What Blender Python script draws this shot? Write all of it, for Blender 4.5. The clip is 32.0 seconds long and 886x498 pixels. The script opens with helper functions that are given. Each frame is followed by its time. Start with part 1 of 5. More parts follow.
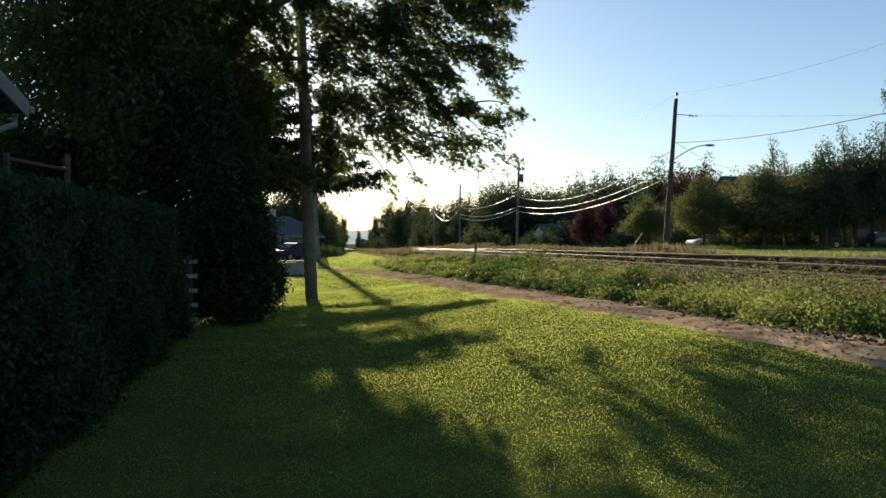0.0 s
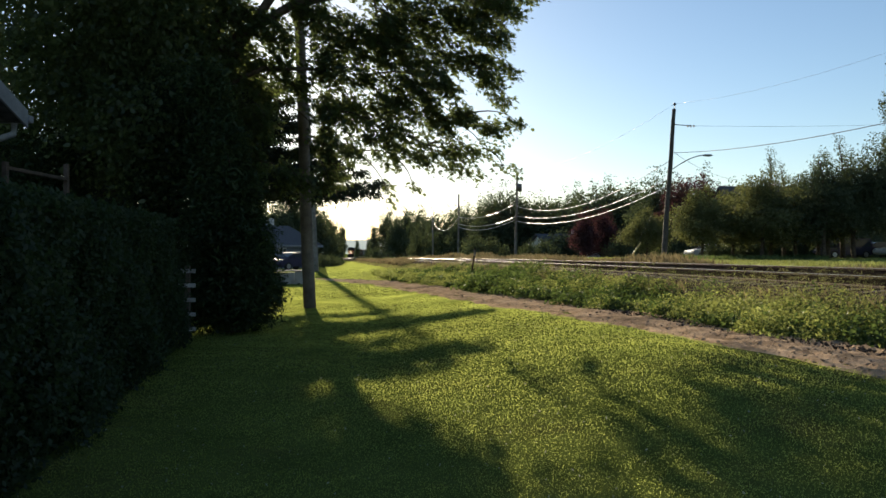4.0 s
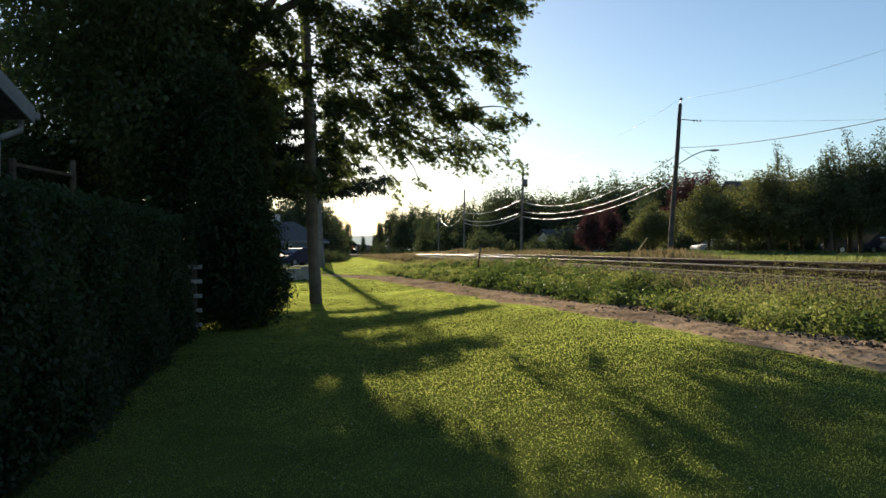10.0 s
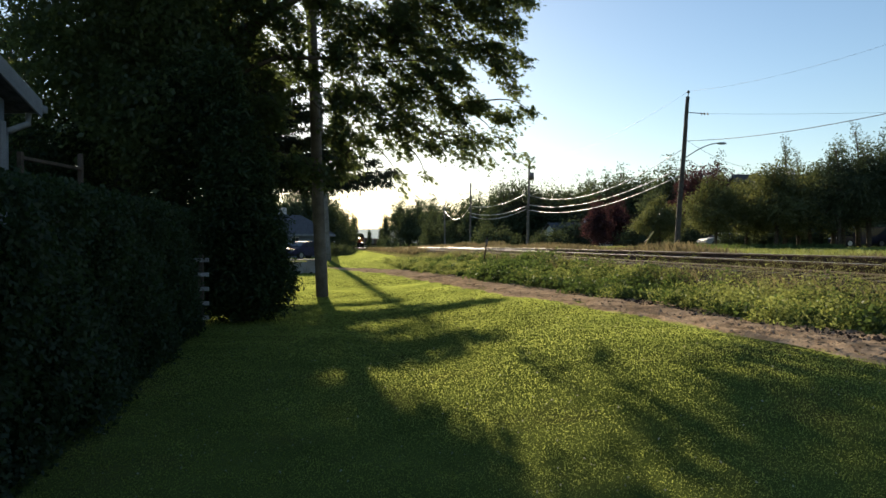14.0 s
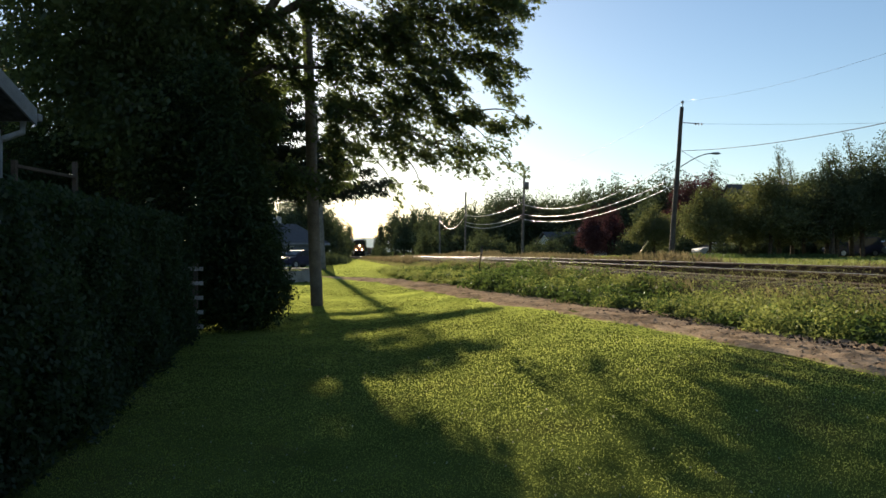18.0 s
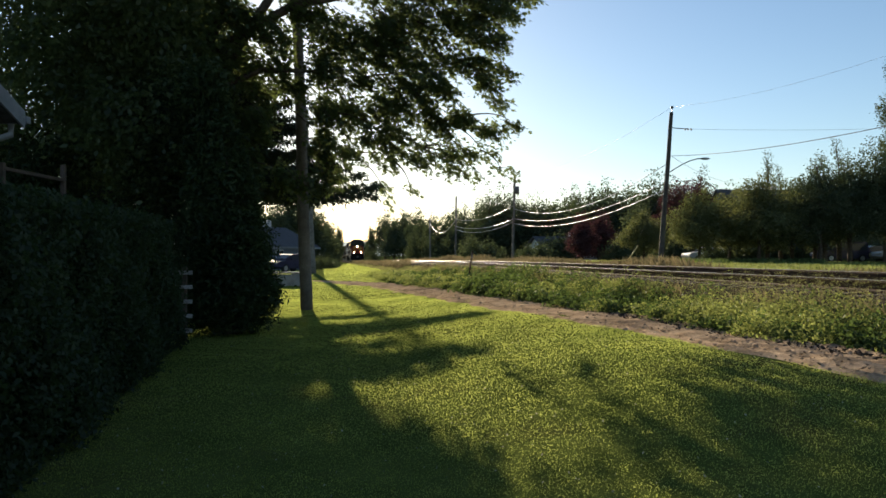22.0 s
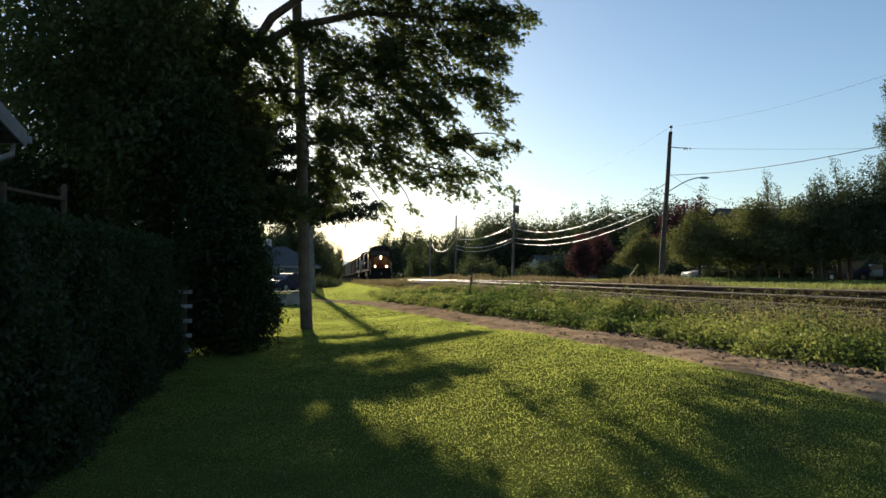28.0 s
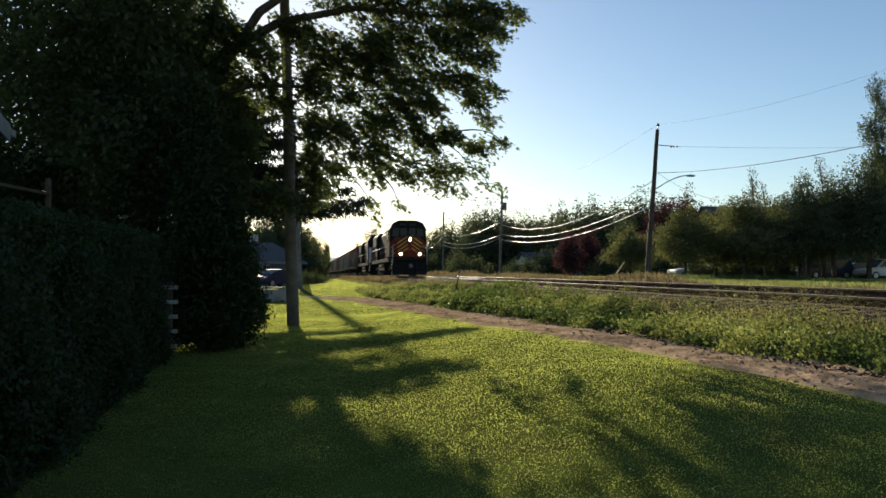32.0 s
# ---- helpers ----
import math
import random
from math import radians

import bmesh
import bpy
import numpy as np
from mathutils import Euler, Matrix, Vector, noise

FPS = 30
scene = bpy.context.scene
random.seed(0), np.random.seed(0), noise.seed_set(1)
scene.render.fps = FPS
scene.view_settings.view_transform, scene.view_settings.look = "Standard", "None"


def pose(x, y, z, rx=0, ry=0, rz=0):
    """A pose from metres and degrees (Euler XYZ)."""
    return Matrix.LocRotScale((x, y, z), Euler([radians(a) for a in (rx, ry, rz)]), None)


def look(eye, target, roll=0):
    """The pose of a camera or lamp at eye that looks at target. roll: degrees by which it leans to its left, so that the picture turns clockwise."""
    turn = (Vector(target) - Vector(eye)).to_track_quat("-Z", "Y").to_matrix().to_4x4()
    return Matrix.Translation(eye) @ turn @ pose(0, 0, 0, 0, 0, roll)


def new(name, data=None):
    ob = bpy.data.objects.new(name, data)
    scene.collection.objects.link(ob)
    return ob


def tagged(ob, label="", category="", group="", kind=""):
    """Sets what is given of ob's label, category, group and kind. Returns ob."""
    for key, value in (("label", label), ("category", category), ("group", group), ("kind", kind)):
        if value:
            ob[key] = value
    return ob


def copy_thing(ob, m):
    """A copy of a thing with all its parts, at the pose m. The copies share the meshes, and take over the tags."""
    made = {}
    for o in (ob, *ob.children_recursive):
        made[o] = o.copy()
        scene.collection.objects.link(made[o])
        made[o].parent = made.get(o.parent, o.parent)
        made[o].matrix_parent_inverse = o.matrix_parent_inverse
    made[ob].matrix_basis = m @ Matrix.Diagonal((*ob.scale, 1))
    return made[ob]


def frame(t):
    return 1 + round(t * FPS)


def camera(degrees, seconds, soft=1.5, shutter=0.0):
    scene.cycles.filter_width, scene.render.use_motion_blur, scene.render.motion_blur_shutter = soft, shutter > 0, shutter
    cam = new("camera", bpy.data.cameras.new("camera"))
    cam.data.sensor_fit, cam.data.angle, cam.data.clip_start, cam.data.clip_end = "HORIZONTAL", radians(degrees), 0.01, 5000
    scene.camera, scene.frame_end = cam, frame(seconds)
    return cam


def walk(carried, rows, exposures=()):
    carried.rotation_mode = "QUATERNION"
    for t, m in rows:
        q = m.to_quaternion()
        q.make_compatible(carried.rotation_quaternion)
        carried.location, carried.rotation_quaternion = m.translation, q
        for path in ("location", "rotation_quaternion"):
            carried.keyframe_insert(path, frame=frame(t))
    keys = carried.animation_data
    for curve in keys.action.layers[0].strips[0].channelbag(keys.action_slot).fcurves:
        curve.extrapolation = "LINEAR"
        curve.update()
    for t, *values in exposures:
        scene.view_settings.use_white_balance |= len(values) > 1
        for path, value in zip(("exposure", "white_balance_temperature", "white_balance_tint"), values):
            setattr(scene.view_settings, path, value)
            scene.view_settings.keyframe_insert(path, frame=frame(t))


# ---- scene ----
EYE = (0.0, 0.0, 1.5)
# seconds, yaw, pitch, roll in degrees: a telephone held by hand on one spot
TURNS = [
    (0, -0.022, -0.571, 0.080),
    (0.5, 0.069, -0.515, -0.013),
    (1, 0.100, -0.225, -0.041),
    (1.5, -0.058, -0.106, 0.024),
    (2, -0.063, -0.100, 0.037),
    (2.5, -0.009, -0.138, 0.027),
    (3, 0.000, -0.169, -0.000),
    (3.5, -0.076, -0.030, 0.020),
    (5.5, -0.222, 0.394, 0.062),
    (6, -0.274, 0.093, 0.186),
    (6.5, -0.144, -0.141, 0.171),
    (7, 0.153, -0.337, 0.005),
    (7.5, 0.302, -0.347, -0.035),
    (8, 0.295, -0.350, 0.058),
    (8.5, 0.243, -0.312, 0.117),
    (9, 0.330, -0.268, 0.159),
    (9.5, 0.327, -0.218, 0.118),
    (10, 0.296, -0.177, 0.120),
    (10.5, 0.366, -0.173, 0.102),
    (11, 0.639, -0.249, 0.089),
    (11.5, 0.834, -0.225, 0.080),
    (12, 0.662, -0.092, 0.120),
    (12.5, 0.563, -0.128, 0.157),
    (13, 0.696, -0.300, 0.135),
    (13.5, 0.818, -0.516, 0.100),
    (14, 0.760, -0.673, 0.078),
    (14.5, 0.665, -0.636, 0.098),
    (16.5, 0.490, 0.141, 0.064),
    (17, 0.650, 0.326, 0.132),
    (17.5, 0.516, 0.376, 0.093),
    (18, 0.383, 0.008, -0.028),
    (18.5, 0.330, -0.409, -0.043),
    (19, 0.082, -0.418, -0.057),
    (19.5, -0.008, -0.275, -0.053),
    (20, 0.067, -0.042, 0.005),
    (20.5, 0.076, 0.254, 0.015),
    (21, -0.079, 0.470, -0.045),
    (21.5, -0.344, 0.451, -0.113),
    (22, -0.338, 0.320, -0.153),
    (22.5, -0.234, 0.147, -0.219),
    (23, -0.244, -0.145, -0.214),
    (23.5, -0.118, -0.269, -0.234),
    (24, -0.028, -0.109, -0.319),
    (24.5, 0.002, 0.186, -0.223),
    (25, 0.083, 0.678, -0.062),
    (25.5, -0.222, 1.034, -0.109),
    (27.5, -0.009, 1.535, -0.141),
    (28, -0.330, 1.741, -0.130),
    (28.5, -0.305, 1.956, -0.150),
    (29, -0.366, 1.853, -0.260),
    (29.5, -0.549, 1.551, -0.281),
    (30, -0.686, 1.376, -0.303),
    (30.5, -0.913, 1.251, -0.292),
    (31, -0.973, 1.178, -0.350),
    (31.5, -0.907, 1.349, -0.338),
    (32, -1.278, 1.487, -0.339),
]


def held(yaw, pitch, roll):
    turn = Euler((0, 0, radians(yaw))).to_matrix() @ Euler((radians(pitch), 0, 0)).to_matrix() @ Euler((0, radians(roll), 0)).to_matrix()
    return Matrix.Translation(EYE) @ turn.to_4x4() @ pose(0, 0, 0, 90)


cam = camera(60, 32.0, soft=1.55)
walk(cam, [(t, held(a, b, c)) for t, a, b, c in TURNS], [(0, 0.81), (25, 0.81), (28, 0.71), (32, 0.71)])

# ---- light: low evening sun ahead, clear sky ----
SUN_AZ, SUN_EL = radians(-12.1), radians(14.6)
SUN_DIR = Vector((math.sin(SUN_AZ) * math.cos(SUN_EL), math.cos(SUN_AZ) * math.cos(SUN_EL), math.sin(SUN_EL)))
world = bpy.data.worlds.new("world")
scene.world = world
world.use_nodes = True
wn = world.node_tree.nodes
sky = wn.new("ShaderNodeTexSky")
sky.sky_type = "NISHITA"
sky.sun_disc = False
sky.sun_elevation = SUN_EL
sky.sun_rotation = SUN_AZ
sky.air_density, sky.dust_density, sky.ozone_density = 1.0, 0.25, 2.5
world.node_tree.links.new(sky.outputs[0], wn["Background"].inputs[0])
wn["Background"].inputs[1].default_value = 0.080
sun = new("sun", bpy.data.lights.new("sun", "SUN"))
sun.data.energy, sun.data.angle, sun.data.color = 5.0, radians(0.53), (1.0, 0.84, 0.62)
sun.matrix_world = look(SUN_DIR * 100, (0, 0, 0))

# ---- materials ----


def ramp(nt, fac, stops):
    r = nt.nodes.new("ShaderNodeValToRGB")
    els = r.color_ramp.elements
    while len(els) < len(stops):
        els.new(0.5)
    for e, (p, c) in zip(els, stops):
        e.position, e.color = p, (*c, 1)
    nt.links.new(fac, r.inputs[0])
    return r.outputs[0]


def noise_tex(nt, scale, detail=4.0, rough=0.55):
    co = nt.nodes.new("ShaderNodeTexCoord")
    n = nt.nodes.new("ShaderNodeTexNoise")
    n.inputs["Scale"].default_value, n.inputs["Detail"].default_value, n.inputs["Roughness"].default_value = scale, detail, rough
    nt.links.new(co.outputs["Object"], n.inputs["Vector"])
    return n.outputs["Fac"]


def mixed(nt, kind, fac, a, b):
    m = nt.nodes.new("ShaderNodeMix")
    m.data_type, m.blend_type = "RGBA", kind
    for i, v in ((0, fac), (6, a), (7, b)):
        if isinstance(v, (int, float)):
            m.inputs[i].default_value = v
        elif isinstance(v, tuple):
            m.inputs[i].default_value = (*v, 1)
        else:
            nt.links.new(v, m.inputs[i])
    return m.outputs[2]


def surface(name, dark, light, scale=6.0, rough=0.7, metal=0.0, bump=0.2, fine=60.0, stain=None, spec=0.5, coat=0.0):
    """Paint, wood, metal, stone, soil: two scales of variation and a fine relief."""
    m = bpy.data.materials.new(name)
    m.use_nodes = True
    nt = m.node_tree
    b = nt.nodes["Principled BSDF"]
    col = ramp(nt, noise_tex(nt, scale), [(0.32, dark), (0.68, light)])
    grain = ramp(nt, noise_tex(nt, fine, 3.0), [(0.3, (0.72, 0.72, 0.72)), (0.7, (1.15, 1.15, 1.15))])
    col = mixed(nt, "MULTIPLY", 0.8, col, grain)
    if stain:
        f = ramp(nt, noise_tex(nt, scale * 0.37, 6.0, 0.7), [(0.52, (0, 0, 0)), (0.68, (1, 1, 1))])
        col = mixed(nt, "MIX", f, col, stain)
    nt.links.new(col, b.inputs["Base Color"])
    b.inputs["Roughness"].default_value, b.inputs["Metallic"].default_value = rough, metal
    b.inputs["Specular IOR Level"].default_value, b.inputs["Coat Weight"].default_value = spec, coat
    if bump:
        bp = nt.nodes.new("ShaderNodeBump")
        bp.inputs["Strength"].default_value, bp.inputs["Distance"].default_value = bump, 0.02
        nt.links.new(noise_tex(nt, fine, 5.0), bp.inputs["Height"])
        nt.links.new(bp.outputs[0], b.inputs["Normal"])
    return m


def foliage(name, dark, light, through_col, amount=0.45, gloss=0.08, patch=0.35):
    """Leaves: light falls on them and through them; tone differs from leaf to leaf and from patch to patch."""
    m = bpy.data.materials.new(name)
    m.use_nodes = True
    nt = m.node_tree
    nt.nodes.remove(nt.nodes["Principled BSDF"])
    out = nt.nodes["Material Output"]
    geo = nt.nodes.new("ShaderNodeNewGeometry")
    tone = ramp(nt, geo.outputs["Random Per Island"], [(0.0, dark), (1.0, light)])
    pat = ramp(nt, noise_tex(nt, patch, 3.0), [(0.3, (0.7, 0.72, 0.65)), (0.7, (1.25, 1.2, 1.1))])
    col = mixed(nt, "MULTIPLY", 1.0, tone, pat)
    thr = mixed(nt, "MULTIPLY", 1.0, ramp(nt, geo.outputs["Random Per Island"], [(0.0, tuple(c * 0.75 for c in through_col)), (1.0, through_col)]), pat)
    d, t, g = nt.nodes.new("ShaderNodeBsdfDiffuse"), nt.nodes.new("ShaderNodeBsdfTranslucent"), nt.nodes.new("ShaderNodeBsdfGlossy")
    g.inputs["Roughness"].default_value = 0.42
    g.inputs["Color"].default_value = (0.9, 0.95, 0.9, 1)
    nt.links.new(col, d.inputs[0])
    nt.links.new(thr, t.inputs[0])
    m1, m2 = nt.nodes.new("ShaderNodeMixShader"), nt.nodes.new("ShaderNodeMixShader")
    m1.inputs[0].default_value, m2.inputs[0].default_value = amount, gloss
    nt.links.new(d.outputs[0], m1.inputs[1])
    nt.links.new(t.outputs[0], m1.inputs[2])
    nt.links.new(m1.outputs[0], m2.inputs[1])
    nt.links.new(g.outputs[0], m2.inputs[2])
    nt.links.new(m2.outputs[0], out.inputs[0])
    return m


def glowing(name, colour, power):
    m = bpy.data.materials.new(name)
    m.use_nodes = True
    b = m.node_tree.nodes["Principled BSDF"]
    b.inputs["Base Color"].default_value = (*colour, 1)
    b.inputs["Emission Color"].default_value = (*colour, 1)
    b.inputs["Emission Strength"].default_value = power
    return m


def glass(name, tint=(0.05, 0.06, 0.07)):
    m = bpy.data.materials.new(name)
    m.use_nodes = True
    b = m.node_tree.nodes["Principled BSDF"]
    b.inputs["Base Color"].default_value = (*tint, 1)
    b.inputs["Roughness"].default_value = 0.06
    b.inputs["Specular IOR Level"].default_value = 0.18
    return m


M_LAWN_SOIL = surface("lawn_soil", (0.08, 0.105, 0.025), (0.12, 0.145, 0.036), 1.3, 1.0, 0, 0.3, 40, (0.09, 0.09, 0.03), 0.0)
M_LAWN = foliage("lawn_blades", (0.085, 0.11, 0.026), (0.125, 0.15, 0.042), (0.60, 0.70, 0.175), 0.53, 0.01, 0.8)
M_LAWN_PALE = foliage("clover_heads", (0.30, 0.32, 0.22), (0.45, 0.45, 0.36), (0.4, 0.4, 0.3), 0.3, 0.02, 2.0)
M_WEED = foliage("weed_leaves", (0.14, 0.175, 0.05), (0.21, 0.24, 0.078), (0.46, 0.52, 0.15), 0.36, 0.015, 0.5)
M_WEED_DARK = foliage("weed_leaves_dark", (0.04, 0.07, 0.024), (0.075, 0.11, 0.036), (0.15, 0.22, 0.055), 0.4, 0.02, 0.5)
M_DRY = foliage("dry_grass", (0.12, 0.105, 0.062), (0.22, 0.19, 0.12), (0.26, 0.215, 0.12), 0.42, 0.01, 0.5)
M_ROUGH = foliage("rough_grass", (0.09, 0.10, 0.045), (0.16, 0.16, 0.08), (0.30, 0.30, 0.12), 0.45, 0.02, 0.3)
M_MAPLE = foliage("maple_leaves", (0.026, 0.04, 0.02), (0.05, 0.07, 0.034), (0.24, 0.31, 0.10), 0.42, 0.02, 0.6)
# near-black green: the shade deep in the hedge, put into the colour
M_CORE = foliage("hedge_inner_shade", (0.008, 0.014, 0.006), (0.016, 0.026, 0.01), (0.02, 0.03, 0.01), 0.2, 0.0, 1.2)
M_SPRUCE = foliage("spruce_needles", (0.024, 0.034, 0.024), (0.042, 0.056, 0.034), (0.04, 0.06, 0.02), 0.2, 0.02, 0.6)
M_CEDAR = foliage("cedar_scales", (0.02, 0.036, 0.017), (0.045, 0.066, 0.027), (0.06, 0.09, 0.022), 0.25, 0.015, 0.7)
M_HEDGE = foliage("hedge_leaves", (0.018, 0.028, 0.016), (0.036, 0.054, 0.028), (0.07, 0.12, 0.03), 0.3, 0.015, 0.7)
M_TREE_A = foliage("broad_leaves", (0.056, 0.074, 0.048), (0.12, 0.142, 0.088), (0.12, 0.155, 0.065), 0.32, 0.012, 0.25)
M_TREE_B = foliage("olive_leaves", (0.09, 0.105, 0.055), (0.165, 0.18, 0.092), (0.23, 0.25, 0.088), 0.36, 0.012, 0.25)
M_TREE_RED = foliage("red_leaves", (0.055, 0.034, 0.042), (0.09, 0.05, 0.058), (0.13, 0.055, 0.06), 0.3, 0.01, 0.3)
M_BARK = surface("bark", (0.05, 0.038, 0.028), (0.12, 0.095, 0.07), 5, 0.95, 0, 0.9, 28, None, 0.15)
M_DIRT = surface("path_dirt", (0.30, 0.215, 0.135), (0.60, 0.44, 0.29), 3.2, 1.0, 0, 1.0, 45, (0.12, 0.092, 0.07), 0.0)
M_CLOD = surface("clods", (0.24, 0.18, 0.125), (0.50, 0.375, 0.265), 5, 1.0, 0, 0.6, 60, None, 0.0)
M_BALLAST = surface("ballast", (0.04, 0.032, 0.026), (0.10, 0.083, 0.068), 9, 1.0, 0, 1.0, 22, (0.03, 0.024, 0.02), 0.0)
M_TIE = surface("tie_wood", (0.03, 0.022, 0.018), (0.085, 0.065, 0.05), 4, 0.9, 0, 0.7, 30, None, 0.2)
M_RAIL_SIDE = surface("rail_rust", (0.05, 0.03, 0.022), (0.10, 0.06, 0.042), 8, 0.85, 0, 0.4, 80, None, 0.2)
M_RAIL_TOP = surface("rail_head", (0.24, 0.22, 0.20), (0.36, 0.33, 0.30), 10, 0.5, 1.0, 0.03, 120)
M_POLE = surface("pole_wood", (0.12, 0.105, 0.09), (0.22, 0.195, 0.17), 3, 0.9, 0, 0.7, 35, (0.11, 0.09, 0.075), 0.15)
M_POLE_TAR = surface("pole_treated", (0.055, 0.046, 0.04), (0.105, 0.09, 0.078), 3, 0.85, 0, 0.6, 35, None, 0.25)
M_POLE_GREY = surface("pole_grey", (0.15, 0.14, 0.125), (0.27, 0.25, 0.225), 3, 0.9, 0, 0.5, 40, (0.10, 0.09, 0.08), 0.15)
M_CABLE = surface("cable_jacket", (0.16, 0.16, 0.16), (0.26, 0.26, 0.26), 5, 0.32, 0.0, 0.0, 40, None, 1.0)
M_WIRE = surface("wire", (0.08, 0.08, 0.08), (0.15, 0.15, 0.15), 5, 0.4, 0.6, 0.0, 40)
M_GALV = surface("galvanised", (0.38, 0.38, 0.38), (0.55, 0.55, 0.56), 7, 0.45, 0.9, 0.1, 70)
M_CONC = surface("concrete", (0.42, 0.41, 0.40), (0.62, 0.60, 0.58), 2.5, 0.85, 0, 0.4, 45, (0.30, 0.28, 0.26), 0.3)
M_WHITE = surface("white_paint", (0.62, 0.63, 0.64), (0.8, 0.8, 0.8), 3, 0.5, 0, 0.1, 60, (0.5, 0.5, 0.48), 0.4)
M_SIDING = surface("blue_siding", (0.12, 0.15, 0.20), (0.17, 0.20, 0.26), 2, 0.6, 0, 0.1, 60, None, 0.4)
M_SIDING_PALE = surface("pale_siding", (0.55, 0.55, 0.53), (0.7, 0.7, 0.68), 2, 0.6, 0, 0.1, 60, None, 0.4)
M_SHINGLE = surface("shingles", (0.05, 0.05, 0.055), (0.12, 0.12, 0.125), 9, 0.95, 0, 0.6, 25, None, 0.2)
M_GREY_TRIM = surface("grey_trim_paint", (0.19, 0.20, 0.22), (0.27, 0.28, 0.30), 3, 0.55, 0, 0.1, 60, None, 0.2)
M_OLD_WHITE = surface("weathered_white_wood", (0.28, 0.27, 0.25), (0.45, 0.43, 0.40), 6, 0.85, 0, 0.3, 40, (0.2, 0.18, 0.16), 0.2)
M_DECK = surface("deck_wood", (0.07, 0.055, 0.042), (0.13, 0.10, 0.08), 4, 0.85, 0, 0.5, 35, None, 0.15)
M_GLASS = glass("dark_glass")
M_BLACK = surface("black_paint", (0.014, 0.013, 0.012), (0.03, 0.027, 0.024), 3, 0.7, 0, 0.1, 60, (0.055, 0.042, 0.032), 0.04)
M_LOCO_RED = surface("faded_red_paint", (0.11, 0.025, 0.016), (0.18, 0.04, 0.024), 3, 0.6, 0, 0.1, 60, (0.09, 0.035, 0.025), 0.2)
M_LOCO_FRONT = surface("dark_red_paint", (0.17, 0.032, 0.02), (0.25, 0.048, 0.028), 3, 0.65, 0, 0.1, 60, (0.07, 0.026, 0.02), 0.1)
M_CAB_GLASS = glass("cab_glass", (0.012, 0.014, 0.018))
M_CAB_GLASS.node_tree.nodes["Principled BSDF"].inputs["Specular IOR Level"].default_value = 0.15
M_LOCO_YEL = surface("amber_stripe_paint", (0.36, 0.20, 0.05), (0.46, 0.27, 0.07), 3, 0.6, 0, 0.05, 60, None, 0.2)
M_LOCO_GREY = surface("grey_roof_paint", (0.022, 0.024, 0.03), (0.05, 0.052, 0.06), 3, 0.65, 0, 0.1, 60, None, 0.15)
M_STEEL = surface("worn_steel", (0.10, 0.09, 0.085), (0.22, 0.20, 0.19), 6, 0.5, 0.7, 0.2, 60)
M_CAR_BROWN = surface("boxcar_brown", (0.10, 0.055, 0.04), (0.18, 0.10, 0.07), 1.2, 0.75, 0, 0.2, 40, (0.07, 0.05, 0.045), 0.3)
M_CAR_GREY = surface("hopper_grey", (0.17, 0.16, 0.15), (0.28, 0.27, 0.25), 1.2, 0.7, 0, 0.2, 40, (0.10, 0.08, 0.07), 0.3)
M_LAMP = glowing("lit_headlamp", (1.0, 0.78, 0.48), 60.0)
M_LAMP_AMBER = glowing("lit_ditch_lamp", (1.0, 0.66, 0.34), 50.0)
M_AUTO_WHITE = surface("car_white", (0.6, 0.6, 0.6), (0.75, 0.75, 0.75), 2, 0.42, 0, 0.0, 60, None, 0.4, 0.35)
M_AUTO_BLUE = surface("car_dark_blue", (0.02, 0.02, 0.05), (0.035, 0.03, 0.075), 2, 0.65, 0, 0.0, 60, None, 0.4, 0.2)
M_AUTO_SILVER = surface("car_silver", (0.3, 0.3, 0.31), (0.4, 0.4, 0.41), 2, 0.42, 0.5, 0.0, 60, None, 0.4, 0.35)
M_AUTO_BLACK = surface("car_black", (0.012, 0.012, 0.014), (0.02, 0.02, 0.022), 2, 0.42, 0, 0.0, 60, None, 0.4, 0.35)
M_TYRE = surface("tyre_rubber", (0.015, 0.015, 0.015), (0.03, 0.03, 0.03), 8, 0.8, 0, 0.2, 60)
# air haze over the hills is painted in: pale base colour plus a glow
M_HILL = surface("far_woods_haze", (0.30, 0.34, 0.31), (0.38, 0.42, 0.38), 0.02, 1.0, 0, 0.0, 0.2, None, 0.0)
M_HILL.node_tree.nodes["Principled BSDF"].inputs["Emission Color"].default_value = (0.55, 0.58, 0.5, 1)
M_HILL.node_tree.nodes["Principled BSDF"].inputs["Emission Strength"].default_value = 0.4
M_YELLOW = surface("yellow_plastic", (0.42, 0.33, 0.10), (0.55, 0.45, 0.16), 3, 0.5, 0, 0.05, 60)

# ---- shape helpers ----


def part(name, bm, material, parent=None, label="", at=None):
    """Link a bmesh as one mesh object under a thing or a part."""
    me = bpy.data.meshes.new(name)
    bm.to_mesh(me)
    bm.free()
    return part_mesh(name, me, material, parent, label, at)


def part_mesh(name, me, material, parent=None, label="", at=None):
    ob = new(name, me)
    for m in material if isinstance(material, (list, tuple)) else [material]:
        if m.name not in me.materials:
            me.materials.append(m)
    if parent:
        ob.parent = parent
    if at is not None:
        ob.matrix_basis = at
    if label:
        ob["label"] = label
    return ob


def empty(name, m, label, category, group="", kind=""):
    ob = new(name)
    ob.matrix_basis = m
    return tagged(ob, label, category, group, kind)


